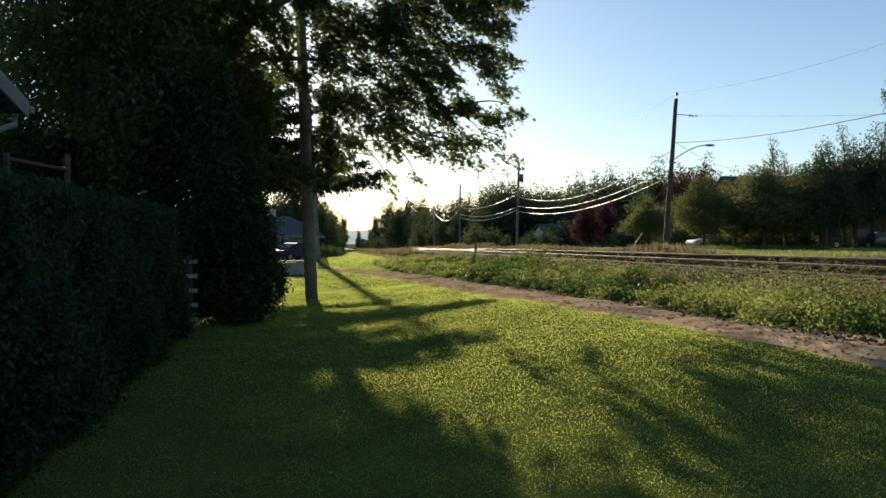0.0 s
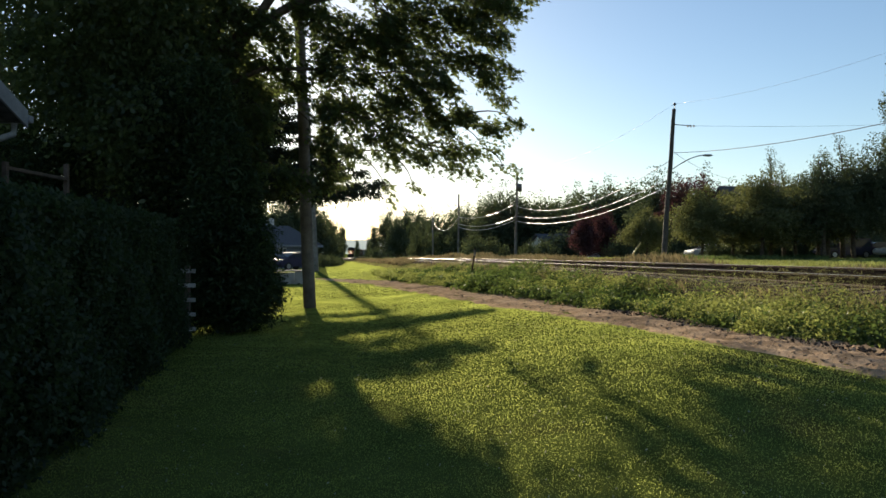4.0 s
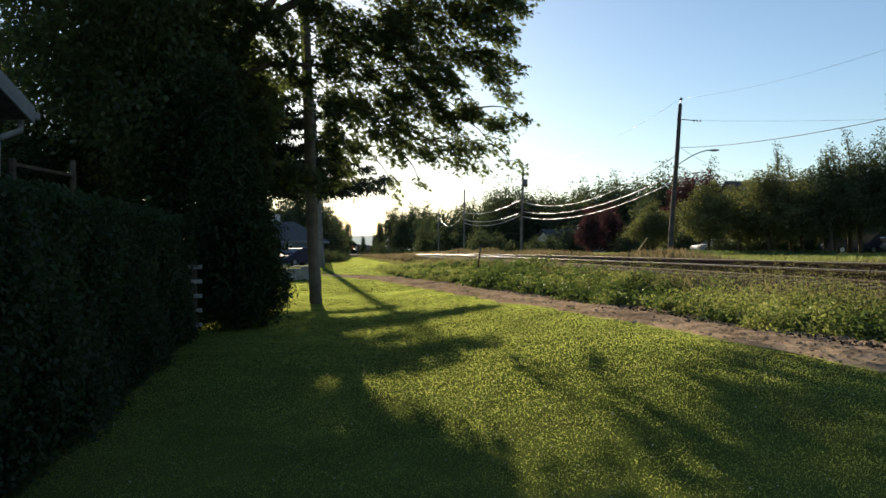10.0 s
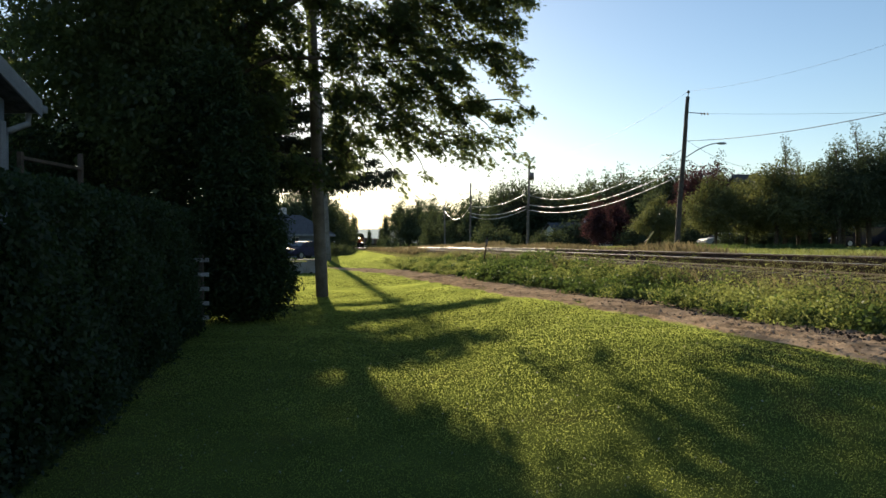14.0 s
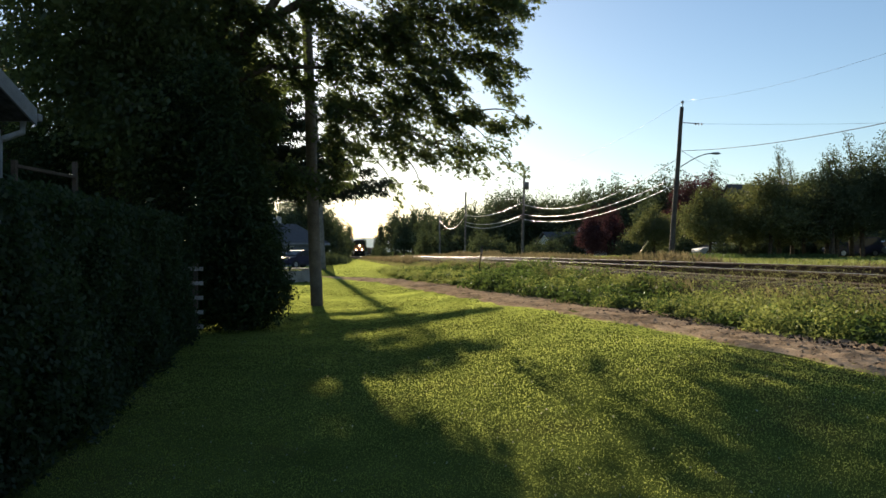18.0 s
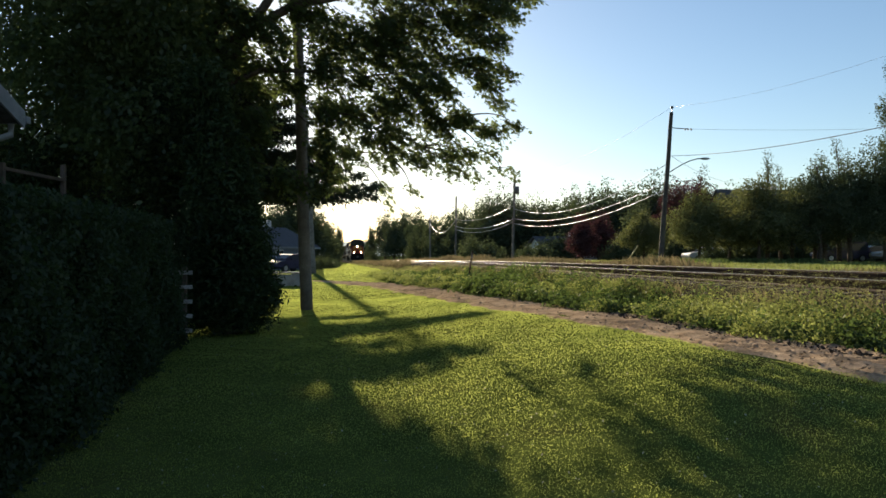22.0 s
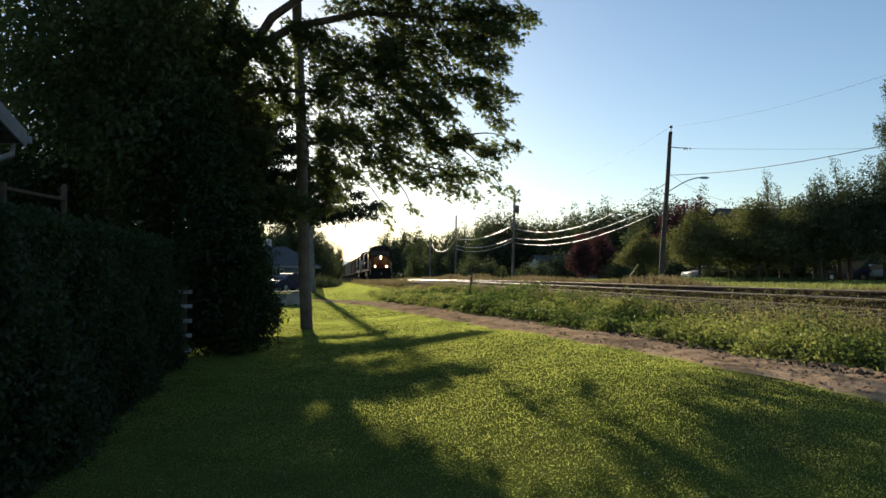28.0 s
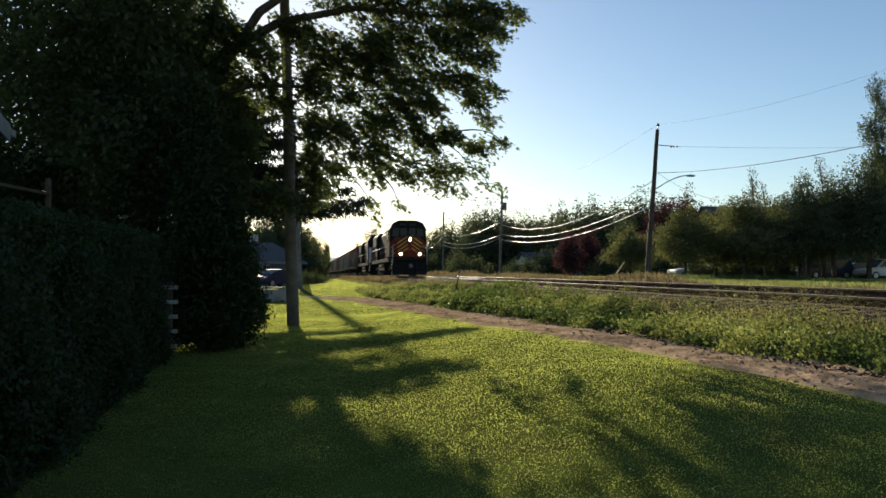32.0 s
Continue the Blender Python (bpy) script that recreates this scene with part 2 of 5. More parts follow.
def box(cx, cy, cz, sx, sy, sz, bevel=0.0, m=None, bm=None):
    bm = bm or bmesh.new()
    mt = Matrix.Translation((cx, cy, cz)) @ Matrix.Diagonal((sx, sy, sz, 1))
    r = bmesh.ops.create_cube(bm, size=1.0, matrix=(m or Matrix()) @ mt)
    if bevel:
        es = list({e for v in r["verts"] for e in v.link_edges})
        bmesh.ops.bevel(bm, geom=es, offset=bevel, segments=2, affect="EDGES", profile=0.6)
    return bm


def tube(points, radii, sides=8, bm=None, caps=True):
    """A round tapered bar along points."""
    bm = bm or bmesh.new()
    pts = [Vector(p) for p in points]
    rings = []
    for i, p in enumerate(pts):
        d = (pts[min(i + 1, len(pts) - 1)] - pts[max(i - 1, 0)]).normalized()
        a = d.cross(Vector((0, 0, 1)) if abs(d.z) < 0.9 else Vector((1, 0, 0))).normalized()
        b = d.cross(a)
        r = radii[i] if isinstance(radii, (list, tuple)) else radii
        rings.append([bm.verts.new(p + (a * math.cos(k * math.tau / sides) + b * math.sin(k * math.tau / sides)) * r) for k in range(sides)])
    for q, w in zip(rings, rings[1:]):
        for k in range(sides):
            f = bm.faces.new((q[k], q[(k + 1) % sides], w[(k + 1) % sides], w[k]))
            f.smooth = True
    if caps:
        bm.faces.new(rings[0][::-1])
        bm.faces.new(rings[-1])
    return bm


def prism(outline, y0, y1, bm=None):
    """An outline of (x, z) drawn out along y."""
    bm = bm or bmesh.new()
    a = [bm.verts.new((x, y0, z)) for x, z in outline]
    b = [bm.verts.new((x, y1, z)) for x, z in outline]
    n = len(outline)
    bm.faces.new(a)
    bm.faces.new(b[::-1])
    for i in range(n):
        bm.faces.new((a[i], b[i], b[(i + 1) % n], a[(i + 1) % n]))
    bmesh.ops.recalc_face_normals(bm, faces=bm.faces)
    return bm


def scatter(template, places, turns, sizes):
    """One mesh of many copies of a small flat outline: places (n,3), turns (n,3,3), sizes (n,) or (n,3)."""
    tv = np.asarray(template, dtype=np.float64)
    n, k = len(places), len(tv)
    s = np.asarray(sizes, dtype=np.float64)
    s = s[:, None] if s.ndim == 1 else s
    v = np.einsum("nij,nkj->nki", turns, tv[None] * s[:, None, :]) + places[:, None, :]
    me = bpy.data.meshes.new("many")
    me.vertices.add(n * k)
    me.vertices.foreach_set("co", v.reshape(-1))
    me.loops.add(n * k)
    me.loops.foreach_set("vertex_index", np.arange(n * k, dtype=np.int32))
    me.polygons.add(n)
    me.polygons.foreach_set("loop_start", np.arange(0, n * k, k, dtype=np.int32))
    me.update(calc_edges=True)
    return me


def axes(normals, along):
    """Turns whose third column is the normal and whose second lies near 'along'."""
    z = normals / np.linalg.norm(normals, axis=1, keepdims=True)
    y = along - z * (along * z).sum(1, keepdims=True)
    y /= np.linalg.norm(y, axis=1, keepdims=True) + 1e-9
    return np.stack([np.cross(y, z), y, z], axis=2)


LEAF = [(0, -0.5, 0), (0.3, -0.12, 0.05), (0.22, 0.28, 0.02), (0, 0.55, -0.05), (-0.22, 0.28, 0.02), (-0.3, -0.12, 0.05)]
MAPLE = [(0, -0.5, 0), (0.33, -0.31, 0.0), (0.2, -0.06, 0.05), (0.56, 0.2, -0.03), (0.15, 0.17, 0.04),
         (0, 0.7, -0.06), (-0.15, 0.17, 0.04), (-0.56, 0.2, -0.03), (-0.2, -0.06, 0.05), (-0.33, -0.31, 0.0)]
SPRAY = [(0, -0.5, 0), (0.15, -0.1, 0.03), (0, 0.55, -0.05), (-0.15, -0.1, 0.03)]
DIAMOND = [(0, -0.5, 0), (0.3, 0.0, 0.05), (0, 0.52, -0.04), (-0.3, 0.0, 0.05)]
BLADE = [(-0.5, 0, 0), (0.5, 0, 0), (0.32, 0.6, 0.05), (0.0, 1.0, 0.22)]

# ---- the lie of the land: the line runs straight, x + 0.156 y is constant along it ----
SK = 0.156


def lerp_table(v, table):
    return np.interp(v, [a for a, _ in table], [b for _, b in table])


def rail_z(y):
    return lerp_table(y, [(-60, 1.17), (12, 1.17), (20, 1.14), (32, 1.09), (44, 1.03), (64, 0.88), (150, 0.05), (204, -0.49), (270, -1.08), (420, -1.7), (700, -3.4), (3000, -8.0)])


def smooth(a, b, v):
    t = np.clip((v - a) / (b - a), 0, 1)
    return t * t * (3 - 2 * t)


def ground_z(x, y):
    x, y = np.asarray(x, dtype=float), np.asarray(y, dtype=float)
    x0 = x + SK * y
    rz = rail_z(y)
    base = lerp_table(y, [(-60, 0), (44, 0), (64, -0.05), (150, -0.65), (204, -1.2), (270, -1.8), (420, -2.4), (700, -4.1), (3000, -8.6)])
    rise = lerp_table(y, [(-60, 0.5), (8, 0.5), (26, 0.22), (60, 0.15), (200, 0.1)])
    right = np.where(y < 70, 0.84, np.minimum(0.84, rz - 0.35 + 0.35 * np.clip((120 - y) / 50, 0, 1)))
    z = base + rise * smooth(0.4, 4.0, x0)
    z = z + (rz - 0.5 - z) * smooth(5.6, 7.2, x0)
    z = z + (right - z) * smooth(10.4, 12.5, x0)
    return z + 0.03 * np.sin(x * 0.9 + 0.4 * y) * np.sin(y * 0.7 - 0.3 * x) * smooth(60, 3, np.abs(y))


def gz(x, y):
    return float(ground_z(x, y))


def sheet(xs0, ys, dz=0.0, wob=None):
    """A sheet on the ground over a grid of x0 (along the line's slant) and y."""
    X0, Y = np.meshgrid(xs0, ys)
    X = X0 - SK * Y
    Z = ground_z(X, Y) + dz
    if wob is not None:
        Z = Z + wob(X, Y)
    n, m = X.shape
    idx = np.arange(n * m).reshape(n, m)
    f = np.stack([idx[:-1, :-1], idx[:-1, 1:], idx[1:, 1:], idx[1:, :-1]], -1).reshape(-1, 4)
    me = bpy.data.meshes.new("sheet")
    me.from_pydata(np.stack([X, Y, Z], -1).reshape(-1, 3).tolist(), [], f.tolist())
    me.polygons.foreach_set("use_smooth", np.ones(len(f), dtype=bool))
    return me


rng = np.random.default_rng(7)


def steps(*spans):
    out = []
    for a, b, s in spans:
        out += list(np.arange(a, b, s))
    return np.array(out + [spans[-1][1]])


ground = part_mesh("ground", sheet(steps((-1500, -200, 130), (-200, -40, 16), (-40, -8, 2), (-8, 14, 0.3), (14, 40, 2), (40, 200, 16), (200, 1500, 130)),
                                   steps((-60, -4, 4), (-4, 30, 0.35), (30, 80, 2), (80, 300, 10), (300, 3000, 150))), M_LAWN_SOIL)
tagged(ground, "gently sloping ground under mown lawn and rough grass", "ground", kind="structure")
# ---- dirt path ----


def path_near(y):
    return lerp_table(y, [(-10, 4.7), (3, 4.45), (6, 4.28), (9, 4.15), (12.4, 3.9), (15.3, 3.65), (19, 3.2), (25.6, 2.75), (32, 2.05), (38, 0.6), (41, -0.6)])


def path_far(y):
    return lerp_table(y, [(-10, 6.0), (4, 5.85), (8, 5.7), (11.4, 5.4), (16.7, 5.25), (21.3, 5.05), (28, 4.4), (31.5, 3.6), (38, 1.9), (41, 0.4)])


def path_mid(y):
    return (path_near(y) + path_far(y)) / 2


def path_sheet():
    ys = steps((-6, 3, 0.3), (3, 14, 0.05), (14, 30, 0.15), (30, 41, 0.4))
    vs, fs = [], []
    k = 47
    for y in ys:
        half = (path_far(y) - path_near(y)) / 2 * (1.05 + 0.1 * math.sin(y * 1.7) + 0.06 * math.sin(y * 4.1))
        for i in range(k):
            x = path_mid(y) + half * (2 * i / (k - 1) - 1) - SK * y
            u = abs(2 * i / (k - 1) - 1)
            bump = 0.02 * noise.noise((x * 2.2, y * 1.4, 3)) + 0.012 * noise.noise((x * 6, y * 5, 9)) + 0.014 * noise.noise((x * 15, y * 13, 5)) + 0.012 * noise.noise((x * 31, y * 27, 2)) - 0.03 * math.exp(-((u - 0.5) / 0.16) ** 2)
            edge = min(i, k - 1 - i)
            vs.append((x, y, gz(x, y) + (0.035 + bump if edge > 4 else 0.007 * edge - 0.012)))
    for j in range(len(ys) - 1):
        for i in range(k - 1):
            a = j * k + i
            fs.append((a, a + 1, a + k + 1, a + k))
    me = bpy.data.meshes.new("path")
    me.from_pydata(vs, [], fs)
    me.polygons.foreach_set("use_smooth", np.ones(len(fs), dtype=bool))
    return me


path = tagged(part_mesh("path", path_sheet(), M_DIRT), "trodden bare earth path with clods and ruts", "path", kind="structure")

# ---- railway ----
U = Vector((-SK, 1, 0)).normalized()
LINE_RZ = math.degrees(math.atan(SK))


def line_x(x0, y):
    """The line runs straight near by and bends away far off."""
    return x0 - SK * y + 0.00042 * max(0.0, y - 255.0) ** 2


def cant(y):
    """The far rail lies a little higher near by."""
    return float(np.interp(y, [40, 64], [0.047, 0.0]))


def on_line(x0, y, dz=0.0):
    return Vector((line_x(x0, y), y, float(rail_z(y)) + dz + cant(y) * (x0 - 8.7)))


def ballast_bed():
    ys = steps((-30, 60, 0.5), (60, 200, 4), (200, 1000, 40))
    offs = [-2.05, -1.5, -1.25, -0.8, -0.4, 0, 0.4, 0.8, 1.25, 1.5, 2.05]
    dzs = [-0.58, -0.26, -0.2, -0.195, -0.2, -0.2, -0.2, -0.195, -0.2, -0.26, -0.58]
    vs, fs = [], []
    for y in ys:
        for o, dz in zip(offs, dzs):
            p = on_line(8.7 + o, y, dz)
            vs.append((p.x, p.y, p.z + 0.03 * noise.noise((p.x * 6, p.y * 6, 1))))
    k = len(offs)
    for j in range(len(ys) - 1):
        for i in range(k - 1):
            a = j * k + i
            fs.append((a, a + 1, a + k + 1, a + k))
    me = bpy.data.meshes.new("ballast")
    me.from_pydata(vs, [], fs)
    return me


track = empty("railway_track", Matrix(), "single railway track of rusty rails with bright heads on wooden ties", "railway track", kind="structure")
part_mesh("ballast_bed", ballast_bed(), M_BALLAST, track, "grey crushed-stone ballast")

RAIL = [(-0.07, -0.172), (0.07, -0.172), (0.07, -0.155), (0.012, -0.135), (0.01, -0.045), (0.036, -0.032), (0.036, -0.004), (0.03, 0.0), (-0.03, 0.0), (-0.036, -0.004), (-0.036, -0.032), (-0.01, -0.045), (-0.012, -0.135), (-0.07, -0.155)]


def rail(x0):
    ys = list(steps((-30, 60, 6), (60, 240, 12), (240, 1000, 60)))
    bm = bmesh.new()
    rows = []
    for y in ys:
        c = on_line(x0, y)
        rows.append([bm.verts.new((c.x + dx, c.y, c.z + dz)) for dx, dz in RAIL])
    k = len(RAIL)
    for a, b in zip(rows, rows[1:]):
        for i in range(k):
            f = bm.faces.new((a[i], a[(i + 1) % k], b[(i + 1) % k], b[i]))
            f.material_index = 1 if i in (6, 7, 8) else 0
    bmesh.ops.recalc_face_normals(bm, faces=bm.faces)
    return part("rail", bm, [M_RAIL_SIDE, M_RAIL_TOP], track, "rusty rail with a polished head")


rail(7.95)
rail(9.45)
tie_me = bpy.data.meshes.new("tie")
tb = box(0, 0, 0, 2.6, 0.23, 0.17, 0.012)
tb.to_mesh(tie_me)
tb.free()
tie_me.materials.append(M_TIE)
plate_me = bpy.data.meshes.new("tie_plate")
tb = box(0, 0, 0, 0.2, 0.3, 0.014)
for sx in (-0.085, 0.085):
    for sy in (-0.09, 0.09):
        box(sx, sy, 0.015, 0.03, 0.03, 0.03, bm=tb)
tb.to_mesh(plate_me)
tb.free()
plate_me.materials.append(M_RAIL_SIDE)
far_ties = bmesh.new()
y = -20.0
tie_n = 0
while y < 420:
    p = on_line(8.7, y, -0.265)
    m = Matrix.Translation(p) @ pose(0, 0, 0, 0, -math.degrees(cant(y)), LINE_RZ + random.uniform(-1, 1))
    if 2.0 < y < 150 and tie_n < 280:
        tie_n += 1
        t = new("tie", tie_me)
        t.parent, t.matrix_basis = track, m
        if y < 30:
            for sx in (-0.74, 0.74):
                pl = new("tie_plate", plate_me)
                pl.parent, pl.matrix_basis = t, pose(sx, 0, 0.091)
    else:
        box(0, 0, 0, 2.6, 0.23, 0.17, m=m, bm=far_ties)
    y += 0.53
tagged(part("ties_beyond", far_ties, M_TIE, track), kind="stuff")

# ---- poles and wires ----


def pole(name, foot, top, r0, r1, mat, label, tar=0.0):
    f, t = Vector(foot), Vector(top)
    e = empty(name, Matrix.Translation(f), label, "utility pole", "wooden poles along the road")
    d = t - f
    pts = [d * s + Vector((0.012 * math.sin(s * 9 + f.x), 0.01 * math.cos(s * 7), 0)) * (0 < s < 1) for s in np.linspace(-0.03, 1, 12)]
    bm = tube(pts, [r0 + (r1 - r0) * s for s in np.linspace(0, 1, 12)], 14)
    ob = part("pole", bm, [mat, M_POLE_TAR], e)
    if tar:
        for p in ob.data.polygons:
            p.material_index = 1 if p.center.z < tar else 0
    return e


def hung(a, b, sag, r, mat, parent, name="cable", n=18):
    a, b = Vector(a), Vector(b)
    o = parent.matrix_basis.translation
    pts = [a.lerp(b, s) - Vector((0, 0, 4 * sag * s * (1 - s))) - o for s in np.linspace(0, 1, n)]
    return part(name, tube(pts, r, 6), mat, parent)


main_pole = pole("utility_pole", (-3.49, 20.4, gz(-3.49, 20.4)), (-3.87, 20.4, 10.2), 0.165, 0.12, M_POLE, "tall weathered wooden utility pole rising from the lawn beside dark trees")
back_pole = pole("utility_pole", (-9.45, 58, gz(-9.45, 58)), (-10.1, 58, 12.5), 0.22, 0.16, M_POLE_GREY, "pale grey pole standing on the lawn by a low white wall")
P1f, P1t = (14.5, 50, gz(14.5, 50)), (15.2, 50, 10.75)
pole1 = pole("utility_pole", P1f, P1t, 0.18, 0.12, M_POLE_TAR, "dark wooden utility pole with a curved street lamp arm")
P2t = (8.55, 86, 10.3)
pole2 = pole("utility_pole", (8.3, 86, gz(8.3, 86)), P2t, 0.17, 0.12, M_POLE, "wooden utility pole carrying a transformer beyond the track")
P3t = (2.6, 113, 9.9)
pole3 = pole("utility_pole", (2.5, 113, gz(2.5, 113)), P3t, 0.17, 0.12, M_POLE, "wooden utility pole beside the tree line")
P4t = (-1.7, 150, 8.4)
pole4 = pole("utility_pole", (-1.6, 150, gz(-1.6, 150)), P4t, 0.2, 0.14, M_POLE_GREY, "short pale wooden pole at the end of the road")
# hardware on the nearer pole
o1 = Vector(P1f)
part("pin", tube([Vector((15.22, 50, 10.7)) - o1, Vector((15.24, 50, 11.0)) - o1], 0.03, 6), M_STEEL, pole1)
part("insulator", tube([Vector((15.24, 50, 11.0)) - o1, Vector((15.24, 50, 11.06)) - o1, Vector((15.24, 50, 11.16)) - o1], [0.09, 0.11, 0.05], 10), M_STEEL, pole1)
part("standoff_bracket", tube([Vector((15.1, 50, 9.75)) - o1, Vector((15.75, 49.9, 9.68)) - o1, Vector((16.2, 49.8, 9.64)) - o1], 0.03, 6), M_STEEL, pole1)
for k in range(3):
    part("insulator_disc", tube([Vector((16.0 + 0.2 * k, 49.8, 9.6)) - o1, Vector((16.06 + 0.2 * k, 49.8, 9.62)) - o1], [0.09, 0.05], 10), M_STEEL, pole1)
arm = [Vector((14.95 + 2.0 * s, 49.9 - 0.3 * s, 6.75 + 0.95 * math.sin(s * 1.45))) - o1 for s in np.linspace(0, 1, 10)]
part("lamp_arm", tube(arm, 0.035, 8), M_GALV, pole1, "curved galvanised lamp arm")
lh = bmesh.new()
bmesh.ops.create_uvsphere(lh, u_segments=14, v_segments=8, radius=1, matrix=Matrix.Translation(Vector((17.25, 49.6, 7.68)) - o1) @ Matrix.Diagonal((0.33, 0.15, 0.08, 1)))
part("lamp_head", lh, M_GALV, pole1, "grey cobra-head street lamp")
tr = tube([Vector((8.75, 85.9, 8.2)) - Vector((8.3, 86, gz(8.3, 86))), Vector((8.75, 85.9, 9.0)) - Vector((8.3, 86, gz(8.3, 86)))], 0.3, 14)
part("transformer", tr, M_STEEL, pole2, "grey transformer can")
# spans
hung((15.0, 50, 7.44), (8.5, 86, 6.5), 1.58, 0.022, M_CABLE, pole1)
hung((14.9, 49.9, 6.23), (8.45, 86, 5.43), 1.13, 0.026, M_CABLE, pole1)
hung((14.9, 49.9, 5.77), (8.45, 86, 4.86), 1.15, 0.026, M_CABLE, pole1)
hung((8.5, 86, 6.9), (2.55, 113, 6.5), 0.75, 0.028, M_CABLE, pole2)
hung((8.45, 86, 5.4), (2.55, 113, 5.5), 0.7, 0.032, M_CABLE, pole2)
hung((8.45, 86, 5.1), (2.55, 113, 5.0), 0.8, 0.032, M_CABLE, pole2)
hung((2.5, 113, 6.4), (-1.7, 150, 7.4), 1.9, 0.03, M_CABLE, pole3)
hung((15.24, 50, 11.1), (21.2, 14, 10.6), 1.2, 0.005, M_WIRE, pole1, "wire")
hung((15.1, 50, 7.9), (21.2, 14, 7.6), 1.0, 0.018, M_WIRE, pole1)
hung((16.4, 49.8, 9.62), (46, 60, 11.9), 0.25, 0.008, M_WIRE, pole1, "wire")
hung((15.2, 50, 7.9), (27, 66, 7.6), 0.6, 0.012, M_WIRE, pole1, "wire")
hung((15.24, 50, 11.1), (8.55, 86, 10.4), 1.0, 0.006, M_WIRE, pole1, "wire")
part("guard", tube([Vector((12.4, 50.5, 0.95)) - o1, Vector((13.15, 50.5, 2.05)) - o1], 0.05, 8), M_YELLOW, pole1, "faded yellow guy-wire guard")
part("guy_wire", tube([Vector((12.4, 50.5, 0.95)) - o1, Vector((15.0, 50.1, 6.3)) - o1], 0.006, 6), M_WIRE, pole1)

# ---- steel stake in the weeds ----
stake = empty("stake", Matrix.Translation((1.3, 32.0, gz(1.3, 32.0))), "rusty steel stake leaning in the weeds", "stake")
sb = tube([(-0.06, 0, -0.1), (0.02, 0, 0.55), (0.12, 0, 1.25)], 0.035, 6)
part("post", sb, M_RAIL_SIDE, stake)
part("marker", box(0.09, -0.03, 1.05, 0.09, 0.015, 0.22, 0.004), M_STEEL, stake)

# ---- trees ----


def inside(lobes, n, weight=0.8):
    """Random points in ellipsoids (centre, radii), more towards their skins."""
    vol = np.array([r[0] * r[1] * r[2] for _, r in lobes]) ** weight
    pick = rng.choice(len(lobes), n, p=vol / vol.sum())
    c = np.array([l[0] for l in lobes])[pick]
    r = np.array([l[1] for l in lobes])[pick]
    d = rng.normal(size=(n, 3))
    d /= np.linalg.norm(d, axis=1, keepdims=True)
    return c + d * r * (rng.random((n, 1)) ** 0.45), d


def leaf_cloud(lobes, twigs, per, spread, size, template, droop=0.6, jitter=0.35, lean=(0, 0, 0), gaps=None):
    """Leaves hung along short twigs, which may all lean one way."""
    p, d = inside(lobes, twigs)
    if gaps is not None:
        waves = np.sin(p @ (rng.normal(size=(3, 7)) * gaps[1]) + rng.random(7) * 6).sum(1)
        p, d = p[waves > gaps[0]], d[waves > gaps[0]]
        twigs = len(p)
    out = d * np.array([1, 1, 0.3]) + rng.normal(size=d.shape) * 0.5 + np.array([0, 0, -droop]) + np.array(lean)
    out /= np.linalg.norm(out, axis=1, keepdims=True)
    s = rng.random((twigs, per, 1))
    pos = p[:, None] + out[:, None] * s * spread + rng.normal(size=(twigs, per, 3)) * spread * jitter
    along = out[:, None] * 0.6 + rng.normal(size=(twigs, per, 3)) * 0.6 + np.array([0, 0, -droop])
    nrm = rng.normal(size=(twigs, per, 3)) * 0.8 + np.array([0, 0, 0.7])
    sz = size * rng.uniform(0.6, 1.25, twigs * per)
    return scatter(template, pos.reshape(-1, 3), axes(nrm.reshape(-1, 3), along.reshape(-1, 3)), sz)


def limbs(lobes, base, fork, r, bm, thick=0.42, forks=4):
    """Limbs from the fork to the heart of each lobe and on to its rim."""
    base, fork = Vector(base), Vector(fork)
    mid = base.lerp(fork, 0.5) + Vector((0.06, 0.04, 0))
    tube([base - Vector((0, 0, 0.15)), base + Vector((0, 0, 0.25)), mid, fork], [r * 1.5, r * 1.1, r * 0.9, r * 0.75], 10, bm)
    for c, rad in lobes:
        c = Vector(c)
        s = random.uniform(0.35, 1.0)
        st = base.lerp(fork, s)
        bow = st.lerp(c, 0.5) + Vector((random.uniform(-0.3, 0.3), random.uniform(-0.3, 0.3), 0.12 * (c - st).length))
        rr = r * thick * min(1.0, max(rad) / 2 + 0.3)
        tube([st, bow, c], [rr, rr * 0.7, rr * 0.35], 6, bm)
        for _ in range(forks):
            d = Vector((random.gauss(0, 1), random.gauss(0, 1), random.gauss(0, 0.6))).normalized()
            e = c + Vector((d.x * rad[0], d.y * rad[1], d.z * rad[2])) * 0.6
            tube([c.lerp(bow, random.uniform(0, 0.5)), c.lerp(e, 0.5) + Vector((0, 0, 0.08)), e], [rr * 0.4, rr * 0.25, rr * 0.08], 5, bm)
    return bm


def tree(name, at, lobes, fork, r, mat, label, twigs, per, spread, size, template=LEAF, droop=0.4, group="", category="tree", gaps=None):
    e = empty(name, Matrix.Translation(at), label, category, group)
    part("trunk", limbs(lobes, (0, 0, 0), fork, r, bmesh.new()), M_BARK, e, "rough brown bark")
    part_mesh("crown", leaf_cloud(lobes, twigs, per, spread, size, template, droop, gaps=gaps), mat, e)
    return e


# the maple over the lawn: trunk behind the hedge, boughs reaching out towards the track
MP = (-6.6, 17.0, gz(-6.6, 17.0))


def rel(lobes, o):
    return [((c[0] - o[0], c[1] - o[1], c[2] - o[2]), r) for c, r in lobes]


